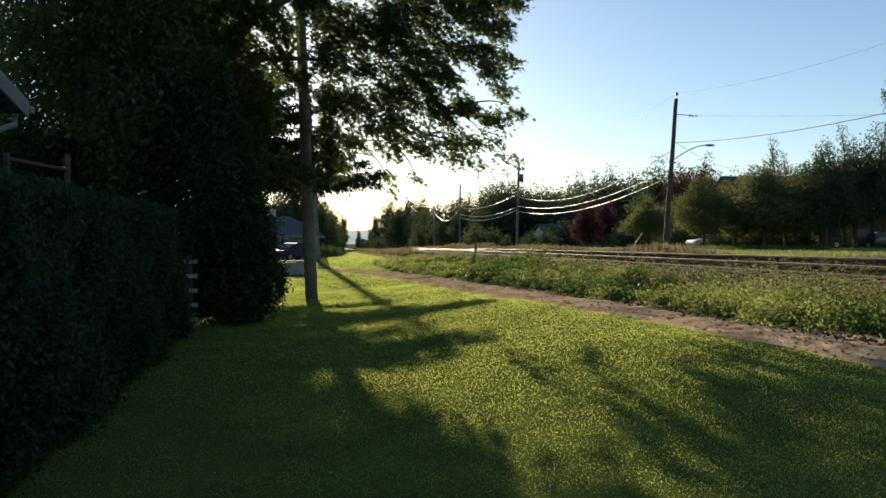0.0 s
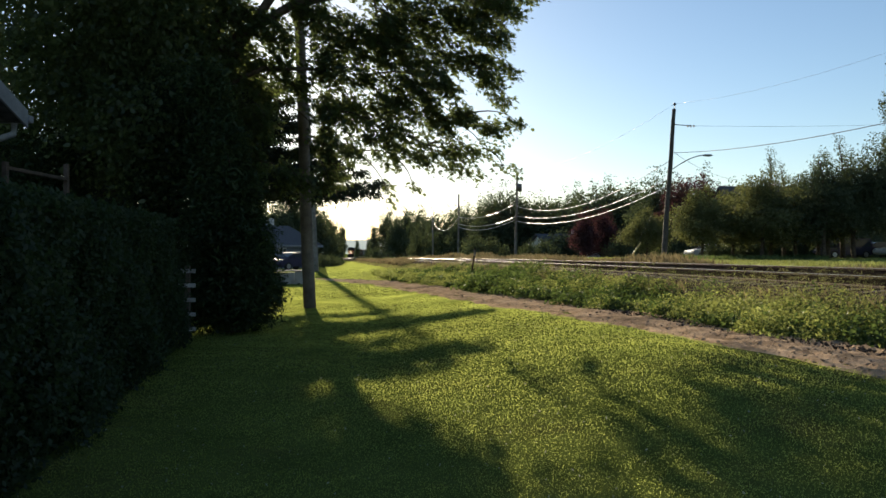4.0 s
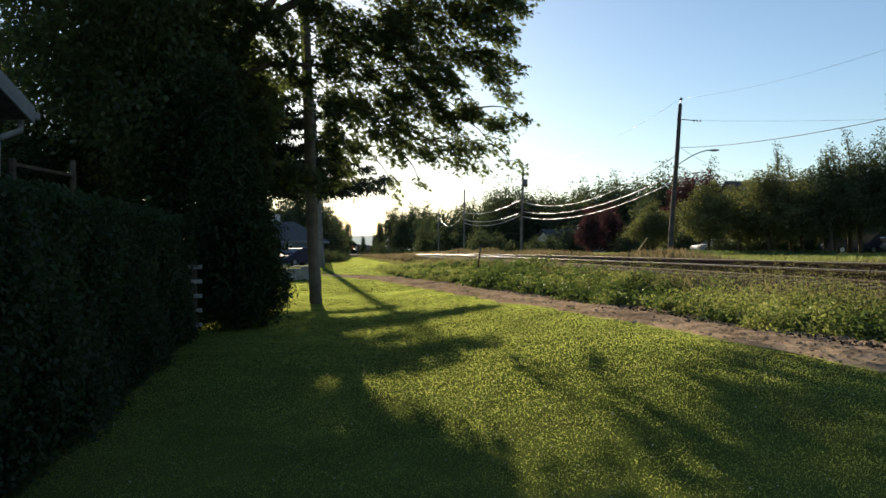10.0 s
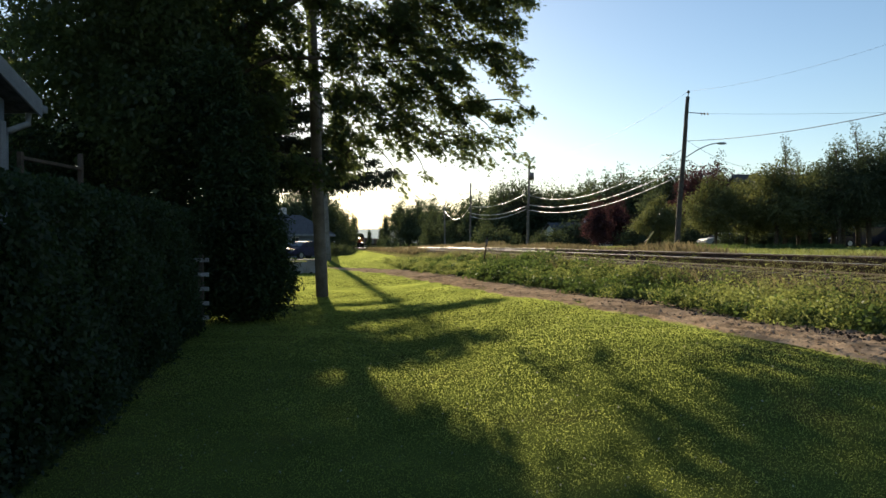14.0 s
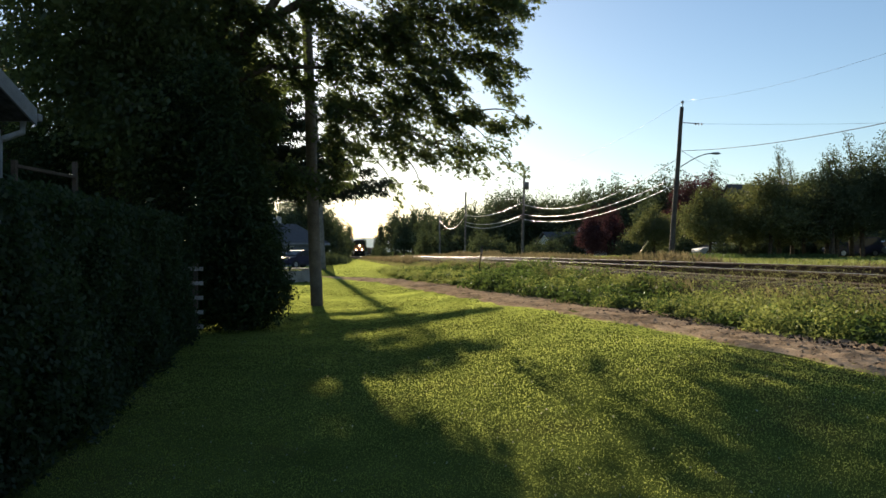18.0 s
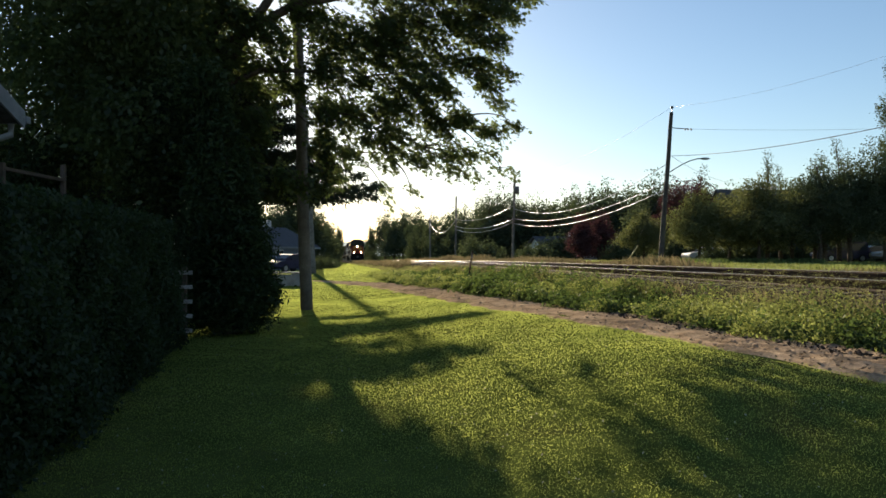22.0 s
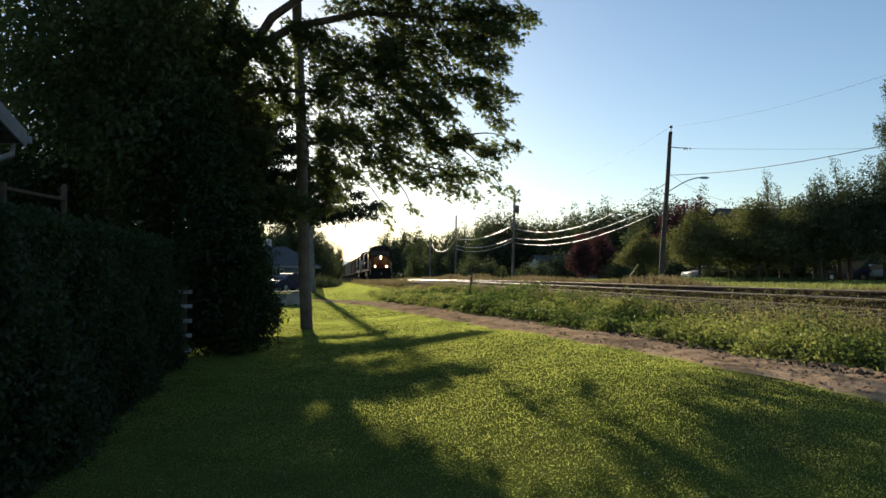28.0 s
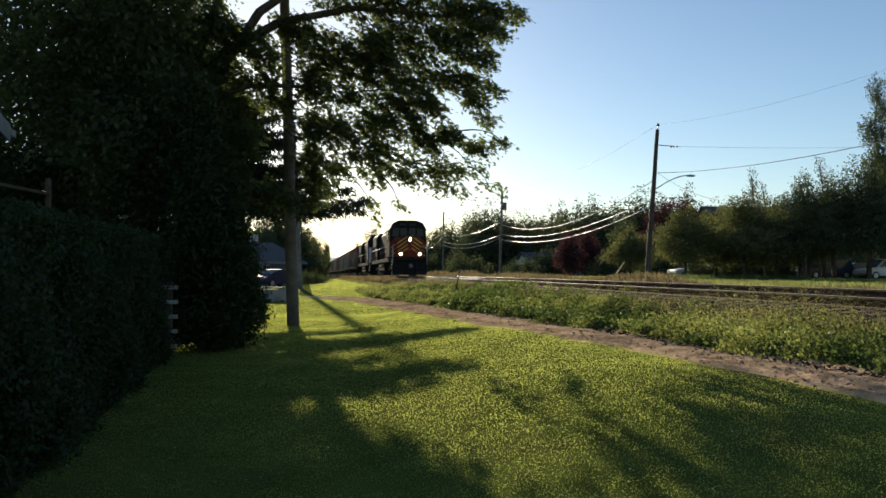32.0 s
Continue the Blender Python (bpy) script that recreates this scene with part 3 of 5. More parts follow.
INNER = rel([
    ((-5.75, 16.6, 6.2), (1.3, 2.0, 2.0)), ((-7.3, 17.0, 7.0), (2.4, 3.0, 2.6)), ((-7.6, 16.5, 5.0), (1.6, 2.2, 2.0)), ((-5.9, 15.5, 4.0), (1.6, 1.6, 1.4)),
    ((-3.6, 17.0, 10.0), (2.6, 3.0, 1.4)), ((-0.8, 17.0, 9.3), (2.0, 2.4, 0.9)), ((-7.0, 17.0, 10.8), (3.4, 3.6, 2.0))], MP)
maple = empty("maple_tree", Matrix.Translation(MP), "large spreading maple with dark lobed leaves over the lawn", "tree")
part("trunk", limbs(INNER, (0, 0, 0), (0.5, 0, 4.8), 0.34, bmesh.new()), M_BARK, maple, "rough brown bark")

# masses of spray on the side towards the track: x, z, half width, half height
MASSES = [(-0.5, 6.7, 1.0, 0.55), (0.5, 6.6, 0.55, 0.3), (1.25, 6.68, 0.5, 0.16), (1.56, 6.8, 0.25, 0.1), (0.88, 6.25, 0.5, 0.2), (1.35, 6.06, 0.28, 0.14),
          (-0.75, 5.8, 0.9, 0.6), (0.38, 5.75, 0.5, 0.26), (1.0, 5.62, 0.44, 0.2), (1.52, 5.62, 0.22, 0.1), (1.0, 5.18, 0.27, 0.2), (1.4, 4.9, 0.22, 0.1),
          (-1.4, 6.2, 0.6, 0.6), (-2.35, 6.3, 0.65, 0.6), (-2.6, 5.55, 0.55, 0.4), (-2.0, 4.7, 0.6, 0.36), (-2.45, 4.55, 0.4, 0.45), (-1.7, 5.3, 0.35, 0.25),
          (-0.1, 5.05, 0.5, 0.36), (-0.88, 4.8, 0.75, 0.5), (0.0, 4.45, 0.55, 0.3), (0.56, 4.5, 0.35, 0.16), (1.2, 4.28, 0.44, 0.14), (1.68, 4.4, 0.18, 0.09),
          (-1.25, 4.1, 0.6, 0.3), (-0.4, 3.88, 0.7, 0.34), (0.38, 3.82, 0.5, 0.26), (0.95, 3.8, 0.38, 0.18), (-2.25, 3.8, 0.5, 0.34), (-1.95, 3.72, 0.5, 0.2),
          (-1.0, 3.56, 0.6, 0.2), (-0.1, 3.56, 0.55, 0.17), (0.63, 3.33, 0.55, 0.16), (1.38, 3.3, 0.33, 0.1),
          (-0.62, 2.86, 0.14, 0.16), (-1.18, 2.75, 0.1, 0.28), (-3.5, 6.1, 0.4, 0.6), (-3.3, 5.2, 0.35, 0.3), (-4.1, 6.5, 0.5, 0.5), (-4.4, 5.6, 0.45, 0.6), (-4.0, 5.0, 0.35, 0.4), (-4.5, 4.4, 0.4, 0.5), (-4.2, 3.5, 0.3, 0.4), (-3.0, 6.9, 0.6, 0.3), (-2.6, 3.9, 0.3, 0.35), (-2.5, 3.22, 0.42, 0.25), (1.0, 7.05, 0.5, 0.25), (1.55, 7.2, 0.45, 0.16), (2.05, 7.3, 0.28, 0.1), (-3.35, 3.15, 0.35, 0.28), (-2.8, 2.95, 0.3, 0.16), (-4.6, 6.9, 0.5, 0.4), (-3.7, 5.6, 0.4, 0.35), (-3.9, 4.3, 0.35, 0.35), (-1.0, 7.5, 1.6, 0.4), (0.8, 7.4, 0.8, 0.3)]


def arch(a, m, b, s):
    """A point at s on an arched bough from a over m to b."""
    return a * (1 - s) ** 2 + m * (2 * s * (1 - s)) + b * (s * s)


def boughs():
    """A leader over the lawn, a bough to each mass, and sprays that sweep outwards and down, hung with lobed leaves."""
    wood, fine_wood = bmesh.new(), bmesh.new()
    P, A, N = [], [], []
    o = Vector(MP)
    lead = [Vector(p) - o for p in ((-6.1, 17.0, 4.6), (-4.9, 17.0, 6.0), (-3.3, 17.1, 7.0), (-1.6, 17.0, 7.3), (0.3, 16.9, 7.1))]
    tube(lead, [0.16, 0.13, 0.1, 0.07, 0.03], 8, wood)
    tube([lead[0], Vector((-5.0, 16.7, 5.0)) - o, Vector((-3.9, 16.8, 5.5)) - o, Vector((-2.4, 16.9, 5.5)) - o], [0.1, 0.08, 0.06, 0.03], 7, wood)
    joints = lead[1:]
    area = np.array([(w * h) ** 0.85 for _, _, w, h in MASSES])
    for (cx, cz, w, h), share in zip(MASSES, area / area.sum()):
        mid = Vector((cx, 17.0 + random.uniform(-0.5, 0.5), cz)) - o
        near = min(joints, key=lambda p: (p - mid - Vector((-0.9, 0, 0.5))).length)
        joints.append(mid)
        top = near.lerp(mid, 0.6) + Vector((0.1, 0, 0.25 * (mid - near).length))
        tube([arch(near, top, mid, q) for q in np.linspace(0, 1, 7)], [0.02 * (1 - 0.7 * q) for q in np.linspace(0, 1, 7)], 5, wood)
        steep = 1.2 if cx < -0.8 else 0.85
        for k in range(max(4, int((4100 if cz > 3.9 or cx < -2.4 else 1800 if cz > 3.5 else 1400) * (0.8 if cx < -3 and cz > 4.6 else 1) * share))):
            d = Vector((random.gauss(0, 1), random.gauss(0, 1), random.gauss(0, 1))).normalized() * random.random() ** 0.4
            c = mid + Vector((d.x * w, d.y * (0.45 + 0.5 * min(w, 0.8)), d.z * h))
            ln = random.uniform(0.25, 0.75) * min(1.0, 0.55 + w)
            sweep = Vector((random.uniform(0.4, 1.0), random.gauss(0, 0.45), -steep * random.uniform(0.2, 1.1) + 0.1)).normalized()
            a, e = c - sweep * ln * 0.5, c + sweep * ln * 0.5 - Vector((0, 0, 0.1 * ln))
            m = c + Vector((0, 0, 0.08 * ln))
            if k % 3 == 0:
                tube([a, m, e], [0.008, 0.006, 0.003], 3, fine_wood, False)
            flat = Vector((random.gauss(0.15, 0.35), random.gauss(-0.25, 0.35), 1.0)).normalized()
            side = flat.cross(sweep).normalized()
            for _ in range(random.randint(9, 15)):
                u, v = 0.05 + 0.95 * random.random() ** 0.85, random.gauss(0, 0.085)
                P.append(arch(a, m, e, u) + side * v + Vector((0, 0, random.gauss(-0.02, 0.03) - 0.25 * abs(v))))
                A.append(sweep * 0.6 + side * (v * 9) + Vector((random.gauss(0, 0.2), random.gauss(0, 0.2), random.gauss(-0.25, 0.25))))
                N.append(flat + Vector((random.gauss(0, 0.5), random.gauss(0, 0.5), random.gauss(0, 0.4))))
    P, A, N = (np.array([tuple(v) for v in q]) for q in (P, A, N))
    return wood, fine_wood, scatter(MAPLE, P, axes(N, A), 0.105 * rng.uniform(0.65, 1.25, len(P)))


bough_wood, twig_wood, bough_leaves = boughs()
part("bough", bough_wood, M_BARK, maple, "thin spreading boughs")
part_mesh("bough_leaves", bough_leaves, M_MAPLE, maple)
tagged(part("fine_wood", twig_wood, M_BARK, maple), kind="stuff")
part_mesh("crown_leaves", leaf_cloud(INNER, 13500, 10, 0.5, 0.13, DIAMOND, 0.6, 0.3, gaps=(-3.0, 1.6)), M_MAPLE, maple)


def spruce(at, height, width, label, low=1.2, whorl=7, dense=21, gap=0.38, slim=0.8, droop=(0.02, 0.17)):
    e = empty("spruce_tree", Matrix.Translation(at), label, "tree")
    part("trunk", tube([(0, 0, -0.1), (0.02, 0, height * 0.5), (0, 0, height)], [0.2, 0.13, 0.02], 9), M_BARK, e)
    bm = bmesh.new()
    P, N, A = [], [], []
    z = low
    while z < height - 0.3:
        reach = width * (1 - z / height) ** slim + 0.15
        k = whorl
        for i in range(k):
            a = i * math.tau / k + random.uniform(-0.3, 0.3) + z
            ln = reach * random.uniform(0.55, 1.1)
            root = Vector((0, 0, z + random.uniform(-0.25, 0.25) * gap * 2))
            tip = Vector((math.cos(a) * ln, math.sin(a) * ln, root.z - random.uniform(*droop) * ln + 0.1))
            bend = root.lerp(tip, 0.6) - Vector((0, 0, 0.12 * ln))
            tube([root, bend, tip], [0.035, 0.022, 0.006], 5, bm)
            n = int(ln * dense)
            for _ in range(n):
                s = random.uniform(0.12, 1.0)
                q = (root.lerp(bend, s / 0.6) if s < 0.6 else bend.lerp(tip, (s - 0.6) / 0.4))
                side = random.choice((-1, 1))
                d = Vector((math.cos(a + side * 1.0), math.sin(a + side * 1.0), -0.75 + random.gauss(0, 0.3)))
                w = random.uniform(0.1, 0.55) * (1.2 - 0.8 * s)
                for u in (0.3, 0.7, 1.0):
                    P.append(q + d * w * u + Vector((random.gauss(0, 0.06), random.gauss(0, 0.06), random.gauss(0, 0.06))))
                    A.append(d + Vector((random.gauss(0, 0.4), random.gauss(0, 0.4), random.gauss(0, 0.4) - 0.2)))
                    N.append((random.gauss(0, 1), random.gauss(0, 1), random.gauss(0, 0.8) + 0.4))
        z += gap * random.uniform(0.85, 1.2)
    tagged(part("bough_wood", bm, M_BARK, e), kind="stuff")
    P, N, A = (np.array([tuple(v) for v in q]) for q in (P, N, A))
    part_mesh("needles", scatter(SPRAY, P, axes(N, A), np.full(len(P), 0.165) * rng.uniform(0.6, 1.3, len(P))), M_SPRUCE, e)
    return e


spruce((-8.2, 27.0, gz(-8.2, 27.0)), 9.6, 11.0, "dark drooping spruce standing behind the utility pole", 4.75, 12, 88, 0.28, 0.85, (0.1, 0.31))
spruce((-8.4, 20.5, gz(-8.4, 20.5)), 11.0, 3.2, "dense dark spruce behind the garden hedge")
spruce((-9.6, 22.5, gz(-9.6, 22.5)), 12.0, 3.2, "dense dark spruce behind the house")
spruce((-14.5, 24.0, gz(-14.5, 24.0)), 9.0, 3.6, "dark spruce at the back of the garden", 0.4, 9, 34)
spruce((-12.6, 21.8, gz(-12.6, 21.8)), 7.0, 3.4, "low dark spruce behind the house", 0.4, 9, 34)
spruce((-11.0, 24.5, gz(-11.0, 24.5)), 10.0, 2.8, "broad dark spruce behind the garden deck", 0.4)


def cedar(at, lobes, n, label):
    e = empty("cedar_bush", Matrix.Translation(at), label, "bush")
    part("stems", limbs(lobes, (0, 0, 0), (0, 0, 1.2), 0.09, bmesh.new()), M_BARK, e)
    part_mesh("foliage", leaf_cloud(lobes, n, 8, 0.22, 0.12, SPRAY, 0.3), M_CEDAR, e)
    return e


cedar((-3.9, 14.4, gz(-3.9, 14.4)), [((0.0, 0, 0.75), (0.85, 0.8, 0.75)), ((-0.05, 0, 1.6), (0.72, 0.75, 0.9)), ((-0.2, 0.1, 2.5), (0.58, 0.7, 0.8)), ((-0.4, 0.2, 3.4), (0.5, 0.6, 0.8)), ((-0.6, 0.2, 4.4), (0.35, 0.4, 0.8))], 8200, "dark full cedar bush at the end of the hedge")
cedar((-5.3, 15.4, gz(-5.3, 15.4)), [((0, 0, 1.2), (1.0, 0.9, 1.2)), ((0, 0, 2.8), (1.0, 0.9, 1.3)), ((0, 0, 4.2), (0.8, 0.8, 1.2))], 3000, "tall dark cedar behind the hedge")
cedar((-8.4, 15.6, gz(-8.4, 15.6)), [((0, 0, 1.1), (1.7, 0.9, 1.1)), ((-0.4, 0, 2.3), (1.5, 0.9, 1.0)), ((0.2, 0, 3.2), (1.1, 0.8, 0.9))], 3600, "broad dark cedar beside the garden deck")

# ---- hedge ----


def hedge():
    a, b = Vector((-0.25, -6.0, 0)), Vector((-4.1, 12.5, 0))
    d = (b - a).normalized()
    nrm = Vector((d.y, -d.x, 0))
    L = (b - a).length
    e = empty("hedge", Matrix.Translation(a), "tall clipped dense hedge with small dark leaves", "hedge")
    # solid body behind the leaves, coloured near black as the hedge's inner shade
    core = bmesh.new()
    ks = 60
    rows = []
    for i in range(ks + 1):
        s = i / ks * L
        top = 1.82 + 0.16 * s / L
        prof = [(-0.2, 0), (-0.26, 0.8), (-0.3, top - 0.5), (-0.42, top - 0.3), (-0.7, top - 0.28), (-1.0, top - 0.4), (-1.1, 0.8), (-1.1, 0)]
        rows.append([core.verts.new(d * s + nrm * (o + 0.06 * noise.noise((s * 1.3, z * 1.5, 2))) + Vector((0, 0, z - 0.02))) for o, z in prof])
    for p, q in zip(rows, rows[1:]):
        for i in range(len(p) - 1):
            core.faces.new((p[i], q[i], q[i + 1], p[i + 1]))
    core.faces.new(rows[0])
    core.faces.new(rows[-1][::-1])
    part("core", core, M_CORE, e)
    n = 112000
    s = 4.0 + rng.random(n) * (L - 3.9)
    u = rng.random(n)
    top = 1.86 + 0.16 * s / L
    face = u < 0.72
    z = np.where(face, rng.random(n) ** 0.9 * top, top - 0.12 + rng.normal(size=n) * 0.05)
    o = np.where(face, -0.08 - 0.1 * (z / top) ** 3 * 2.0, -0.15 - rng.random(n) * 0.9)
    endm = rng.random(n) < 0.05
    s = np.where(endm, L + rng.normal(size=n) * 0.06, s)
    o = np.where(endm, -rng.random(n) * 1.0, o)
    wob = 0.07 * np.sin(s * 2.1 + z * 3) + 0.05 * np.sin(s * 5.3 - z * 4)
    o = o + wob * face + rng.normal(size=n) * 0.05 - 0.05 * rng.random(n)
    z = z + np.where(face, 0, 0.05 * np.sin(s * 3.3))
    dn, nn = np.array(d), np.array(nrm)
    pos = s[:, None] * dn + o[:, None] * nn + z[:, None] * np.array([0, 0, 1.0])
    N = nn * 0.7 + rng.normal(size=(n, 3)) * 0.7 + np.array([0, 0, 0.3])
    A = rng.normal(size=(n, 3)) + nn * 0.4
    part_mesh("leaves", scatter(DIAMOND, pos, axes(N, A), 0.042 * rng.uniform(0.6, 1.5, n)), M_HEDGE, e)
    return e


hedge()
# ---- far trees, each a thing of its own, grown from a few seedlings ----


def seedling(name, h, w, mat, label, size, twigs, group, per=7, low=0.12, shape=None, gap=-2.6):
    lobes = []
    for i in range(9):
        f = i / 8
        rr = w * (0.5 + 0.5 * math.sin(math.pi * min(1, f * 0.85 + 0.15))) * (1.0 if f < 0.6 else 1.4 - f)
        a = i * 2.4
        off = w * 0.42 * (1 - f * 0.7)
        lobes.append(((math.cos(a) * off, math.sin(a) * off, h * (low + 0.1 + (0.82 - low) * f)), (rr * 0.62, rr * 0.62, h * 0.16)))
    if shape == "poplar":
        lobes = [((random.uniform(-0.2, 0.2) * w, random.uniform(-0.2, 0.2) * w, h * (0.2 + 0.75 * i / 8)), (w * (0.62 - 0.05 * i), w * (0.62 - 0.05 * i), h * 0.1)) for i in range(9)]
    return tree(name, (0, 0, 0), lobes, (0, 0, h * 0.45), 0.02 * h, mat, label, twigs, per, size * 2.4, size, DIAMOND, 0.2, group, gaps=(gap, 7.5 / w))


def plant(seed, spots):
    first = True
    for x, y, s in spots:
        m = Matrix.Translation((x, y, gz(x, y))) @ pose(0, 0, 0, 0, 0, random.uniform(0, 360)) @ Matrix.Diagonal((s, s, s * random.uniform(0.92, 1.08), 1))
        if first:
            seed.matrix_basis = m
            first = False
        else:
            copy_thing(seed, m)


def at_px(col, d):
    """A spot d metres ahead at a bearing given as a slope across the view."""
    return ((col - 784) / 1358 * d, d)


# the tree line beyond the road
wood_a = seedling("woodland_tree", 11, 4.2, M_TREE_A, "leafy green tree in the wood beyond the road", 0.33, 1250, "wood beyond the road", 8, low=0.02)
wood_b = seedling("woodland_tree", 12, 3.8, M_TREE_A, "tall dark green tree in the wood beyond the road", 0.33, 1250, "wood beyond the road", 8, low=0.02)
wood_c = seedling("woodland_tree", 10, 4.4, M_TREE_A, "olive green tree in the wood beyond the road", 0.33, 1250, "wood beyond the road", 8, low=0.02)
spots = [(*at_px(c, d), s) for c, d, s in [(752, 185, 1.0), (775, 170, 1.0), (800, 160, 1.08), (828, 150, 1.0), (855, 150, 1.12), (880, 140, 1.0), (905, 145, 1.1), (935, 130, 0.96), (962, 138, 1.08),
         (985, 128, 0.95), (1010, 130, 1.05), (1035, 122, 1.05), (1060, 118, 1.1), (1085, 115, 1.0), (1110, 112, 0.98), (1135, 108, 1.0), (1160, 100, 1.0), (1185, 100, 1.05), (1215, 98, 1.0),
         (1250, 95, 0.95), (1290, 95, 0.9), (1330, 95, 0.9), (1380, 100, 0.95), (1430, 98, 0.9), (1490, 100, 0.9), (1550, 95, 0.9), (1610, 95, 0.95), (815, 178, 1.2), (870, 170, 1.2), (920, 160, 1.15), (975, 155, 1.15), (1025, 150, 1.2), (1075, 140, 1.15), (1125, 130, 1.15), (1170, 125, 1.1), (765, 200, 1.1)]]
spots += [(*at_px(c, 122 + (c * 7) % 23), 0.92 + 0.02 * (c % 9)) for c in range(868, 1180, 20)]
plant(wood_a, spots[0::3])
plant(wood_b, spots[1::3])
plant(wood_c, spots[2::3])
# the far end of the line
far_a = seedling("far_tree", 9, 3.2, M_TREE_A, "rounded green tree near the end of the line", 0.29, 1500, "trees at the end of the line")
far_b = seedling("far_conifer", 10, 2.2, M_TREE_A, "pointed green tree near the end of the line", 0.28, 1300, "trees at the end of the line", shape="poplar")
plant(far_a, [(*at_px(706, 230), 1.35), (*at_px(722, 240), 1.2), (*at_px(690, 250), 1.2), (*at_px(745, 215), 1.1), (*at_px(590, 150), 0.62), (*at_px(577, 130), 0.72), (*at_px(560, 115), 0.75), (*at_px(520, 105), 0.8), (*at_px(495, 100), 0.62), (*at_px(540, 120), 0.72), (*at_px(470, 95), 0.62), (*at_px(440, 85), 0.7)])
plant(far_b, [(*at_px(665, 235), 1.0), (*at_px(656, 260), 0.75), (*at_px(635.5, 330), 0.75), (*at_px(736, 230), 1.0), (*at_px(608, 165), 0.7)])
# the row in front of the houses across the line
row_a = seedling("garden_tree", 6.3, 3.6, M_TREE_B, "bushy olive-green garden tree beside the parked cars", 0.175, 3100, "garden trees across the line", 9, 0.2, None, -1.7)
plant(row_a, [(*at_px(1246, 62), 0.93), (*at_px(1352, 61), 1.28), (*at_px(1300, 67), 1.12), (*at_px(1412, 64), 1.2), (*at_px(1148, 75), 0.9)])
row_b = seedling("garden_tree", 8.6, 3.9, M_TREE_A, "dark green garden tree shading the parked cars", 0.175, 3100, "garden trees across the line", 9, 0.24, None, -1.7)
plant(row_b, [(*at_px(1462, 60), 0.98), (*at_px(1515, 61), 1.06), (*at_px(1578, 60), 1.16), (*at_px(1640, 60), 1.1), (*at_px(1430, 72), 0.95)])
wispy = seedling("slender_tree", 9.2, 1.5, M_TREE_A, "slender tree with thin upright sprigs", 0.14, 620, "garden trees across the line", 8, 0.05, "poplar", -1.0)
plant(wispy, [(*at_px(1368, 65), 0.98), (*at_px(1392, 65), 0.92), (*at_px(1470, 62), 0.97), (*at_px(1452, 63), 0.95), (*at_px(1496, 63), 1.05)])
tall = seedling("tall_tree", 16.5, 3.0, M_TREE_A, "tall dark tree beside a white house", 0.16, 4600, "garden trees across the line", 8, 0.05, "poplar")
plant(tall, [(*at_px(1604, 66), 1.0)])
redt = seedling("red_leaved_tree", 8.2, 3.4, M_TREE_RED, "dark red-leaved ornamental tree", 0.2, 2600, "", 8, 0.1, None, -3.2)
plant(redt, [(*at_px(1240, 92), 1.2), (*at_px(1210, 90), 1.0), (*at_px(1274, 93), 0.98), (*at_px(1038, 88), 0.54), (*at_px(1072, 92), 0.6)])
shrub = seedling("shrub", 2.2, 1.6, M_TREE_A, "low leafy shrub beside the road", 0.17, 380, "roadside shrubs", 7, -0.1)
plant(shrub, [(*at_px(940, 92), 1.1), (*at_px(965, 94), 1.2), (*at_px(1000, 100), 1.7), (*at_px(875, 100), 1.3), (*at_px(984, 104), 1.5), (*at_px(1012, 103), 1.4), (*at_px(845, 100), 1.5), (*at_px(1100, 85), 1.2), (*at_px(590, 80), 0.55), (*at_px(575, 78), 0.6), (*at_px(602, 84), 0.4), (*at_px(606, 100), 0.4), (*at_px(740, 190), 1.6), (*at_px(670, 210), 1.6)] + [(*at_px(c, 84 + (c % 7)), 1.15 + 0.03 * (c % 11)) for c in range(1185, 1640, 19)] + [(*at_px(c, 71 + (c % 3)), 0.62 + 0.03 * (c % 9)) for c in range(1262, 1440, 17)])

# ---- hills at the horizon ----
hv, hf = [], []
for i in range(41):
    a = radians(-50 + 100 * i / 40)
    h = 27 + 9 * math.sin(i * 0.7) + 5 * math.sin(i * 1.9) + 14 * math.exp(-((i - 17) / 3) ** 2)
    for j in range(4):
        d = 2300 + 120 * j
        hv.append((math.sin(a) * d, math.cos(a) * d, -12 + (h + 12) * (0, 0.55, 0.85, 1)[j]))
for i in range(40):
    for j in range(3):
        hf.append((i * 4 + j, i * 4 + j + 4, i * 4 + j + 5, i * 4 + j + 1))
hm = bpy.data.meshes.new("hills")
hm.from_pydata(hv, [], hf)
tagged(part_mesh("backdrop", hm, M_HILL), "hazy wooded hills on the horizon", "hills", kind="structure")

# ---- houses ----


def window(parent, x, y, z, w, h, out, wall_d=0.06):
    """A framed window in a wall whose outside faces the direction out (unit x or y)."""
    rot = Matrix.Translation((x, y, z)) @ Matrix.Rotation(math.atan2(out[1], out[0]) + math.pi / 2, 4, "Z")
    win = part("window", box(0, -0.02, 0, w, 0.06, h, 0.006, rot), M_WHITE, parent, "white-framed window")
    for sx in (-0.25, 0.25):
        part("pane", box(sx * w, -0.054, 0, w * 0.42, 0.012, h * 0.84, 0, rot), M_GLASS, win)
    part("sill", box(0, -0.07, -h / 2 - 0.03, w + 0.12, 0.1, 0.05, 0.006, rot), M_WHITE, win)
    return win


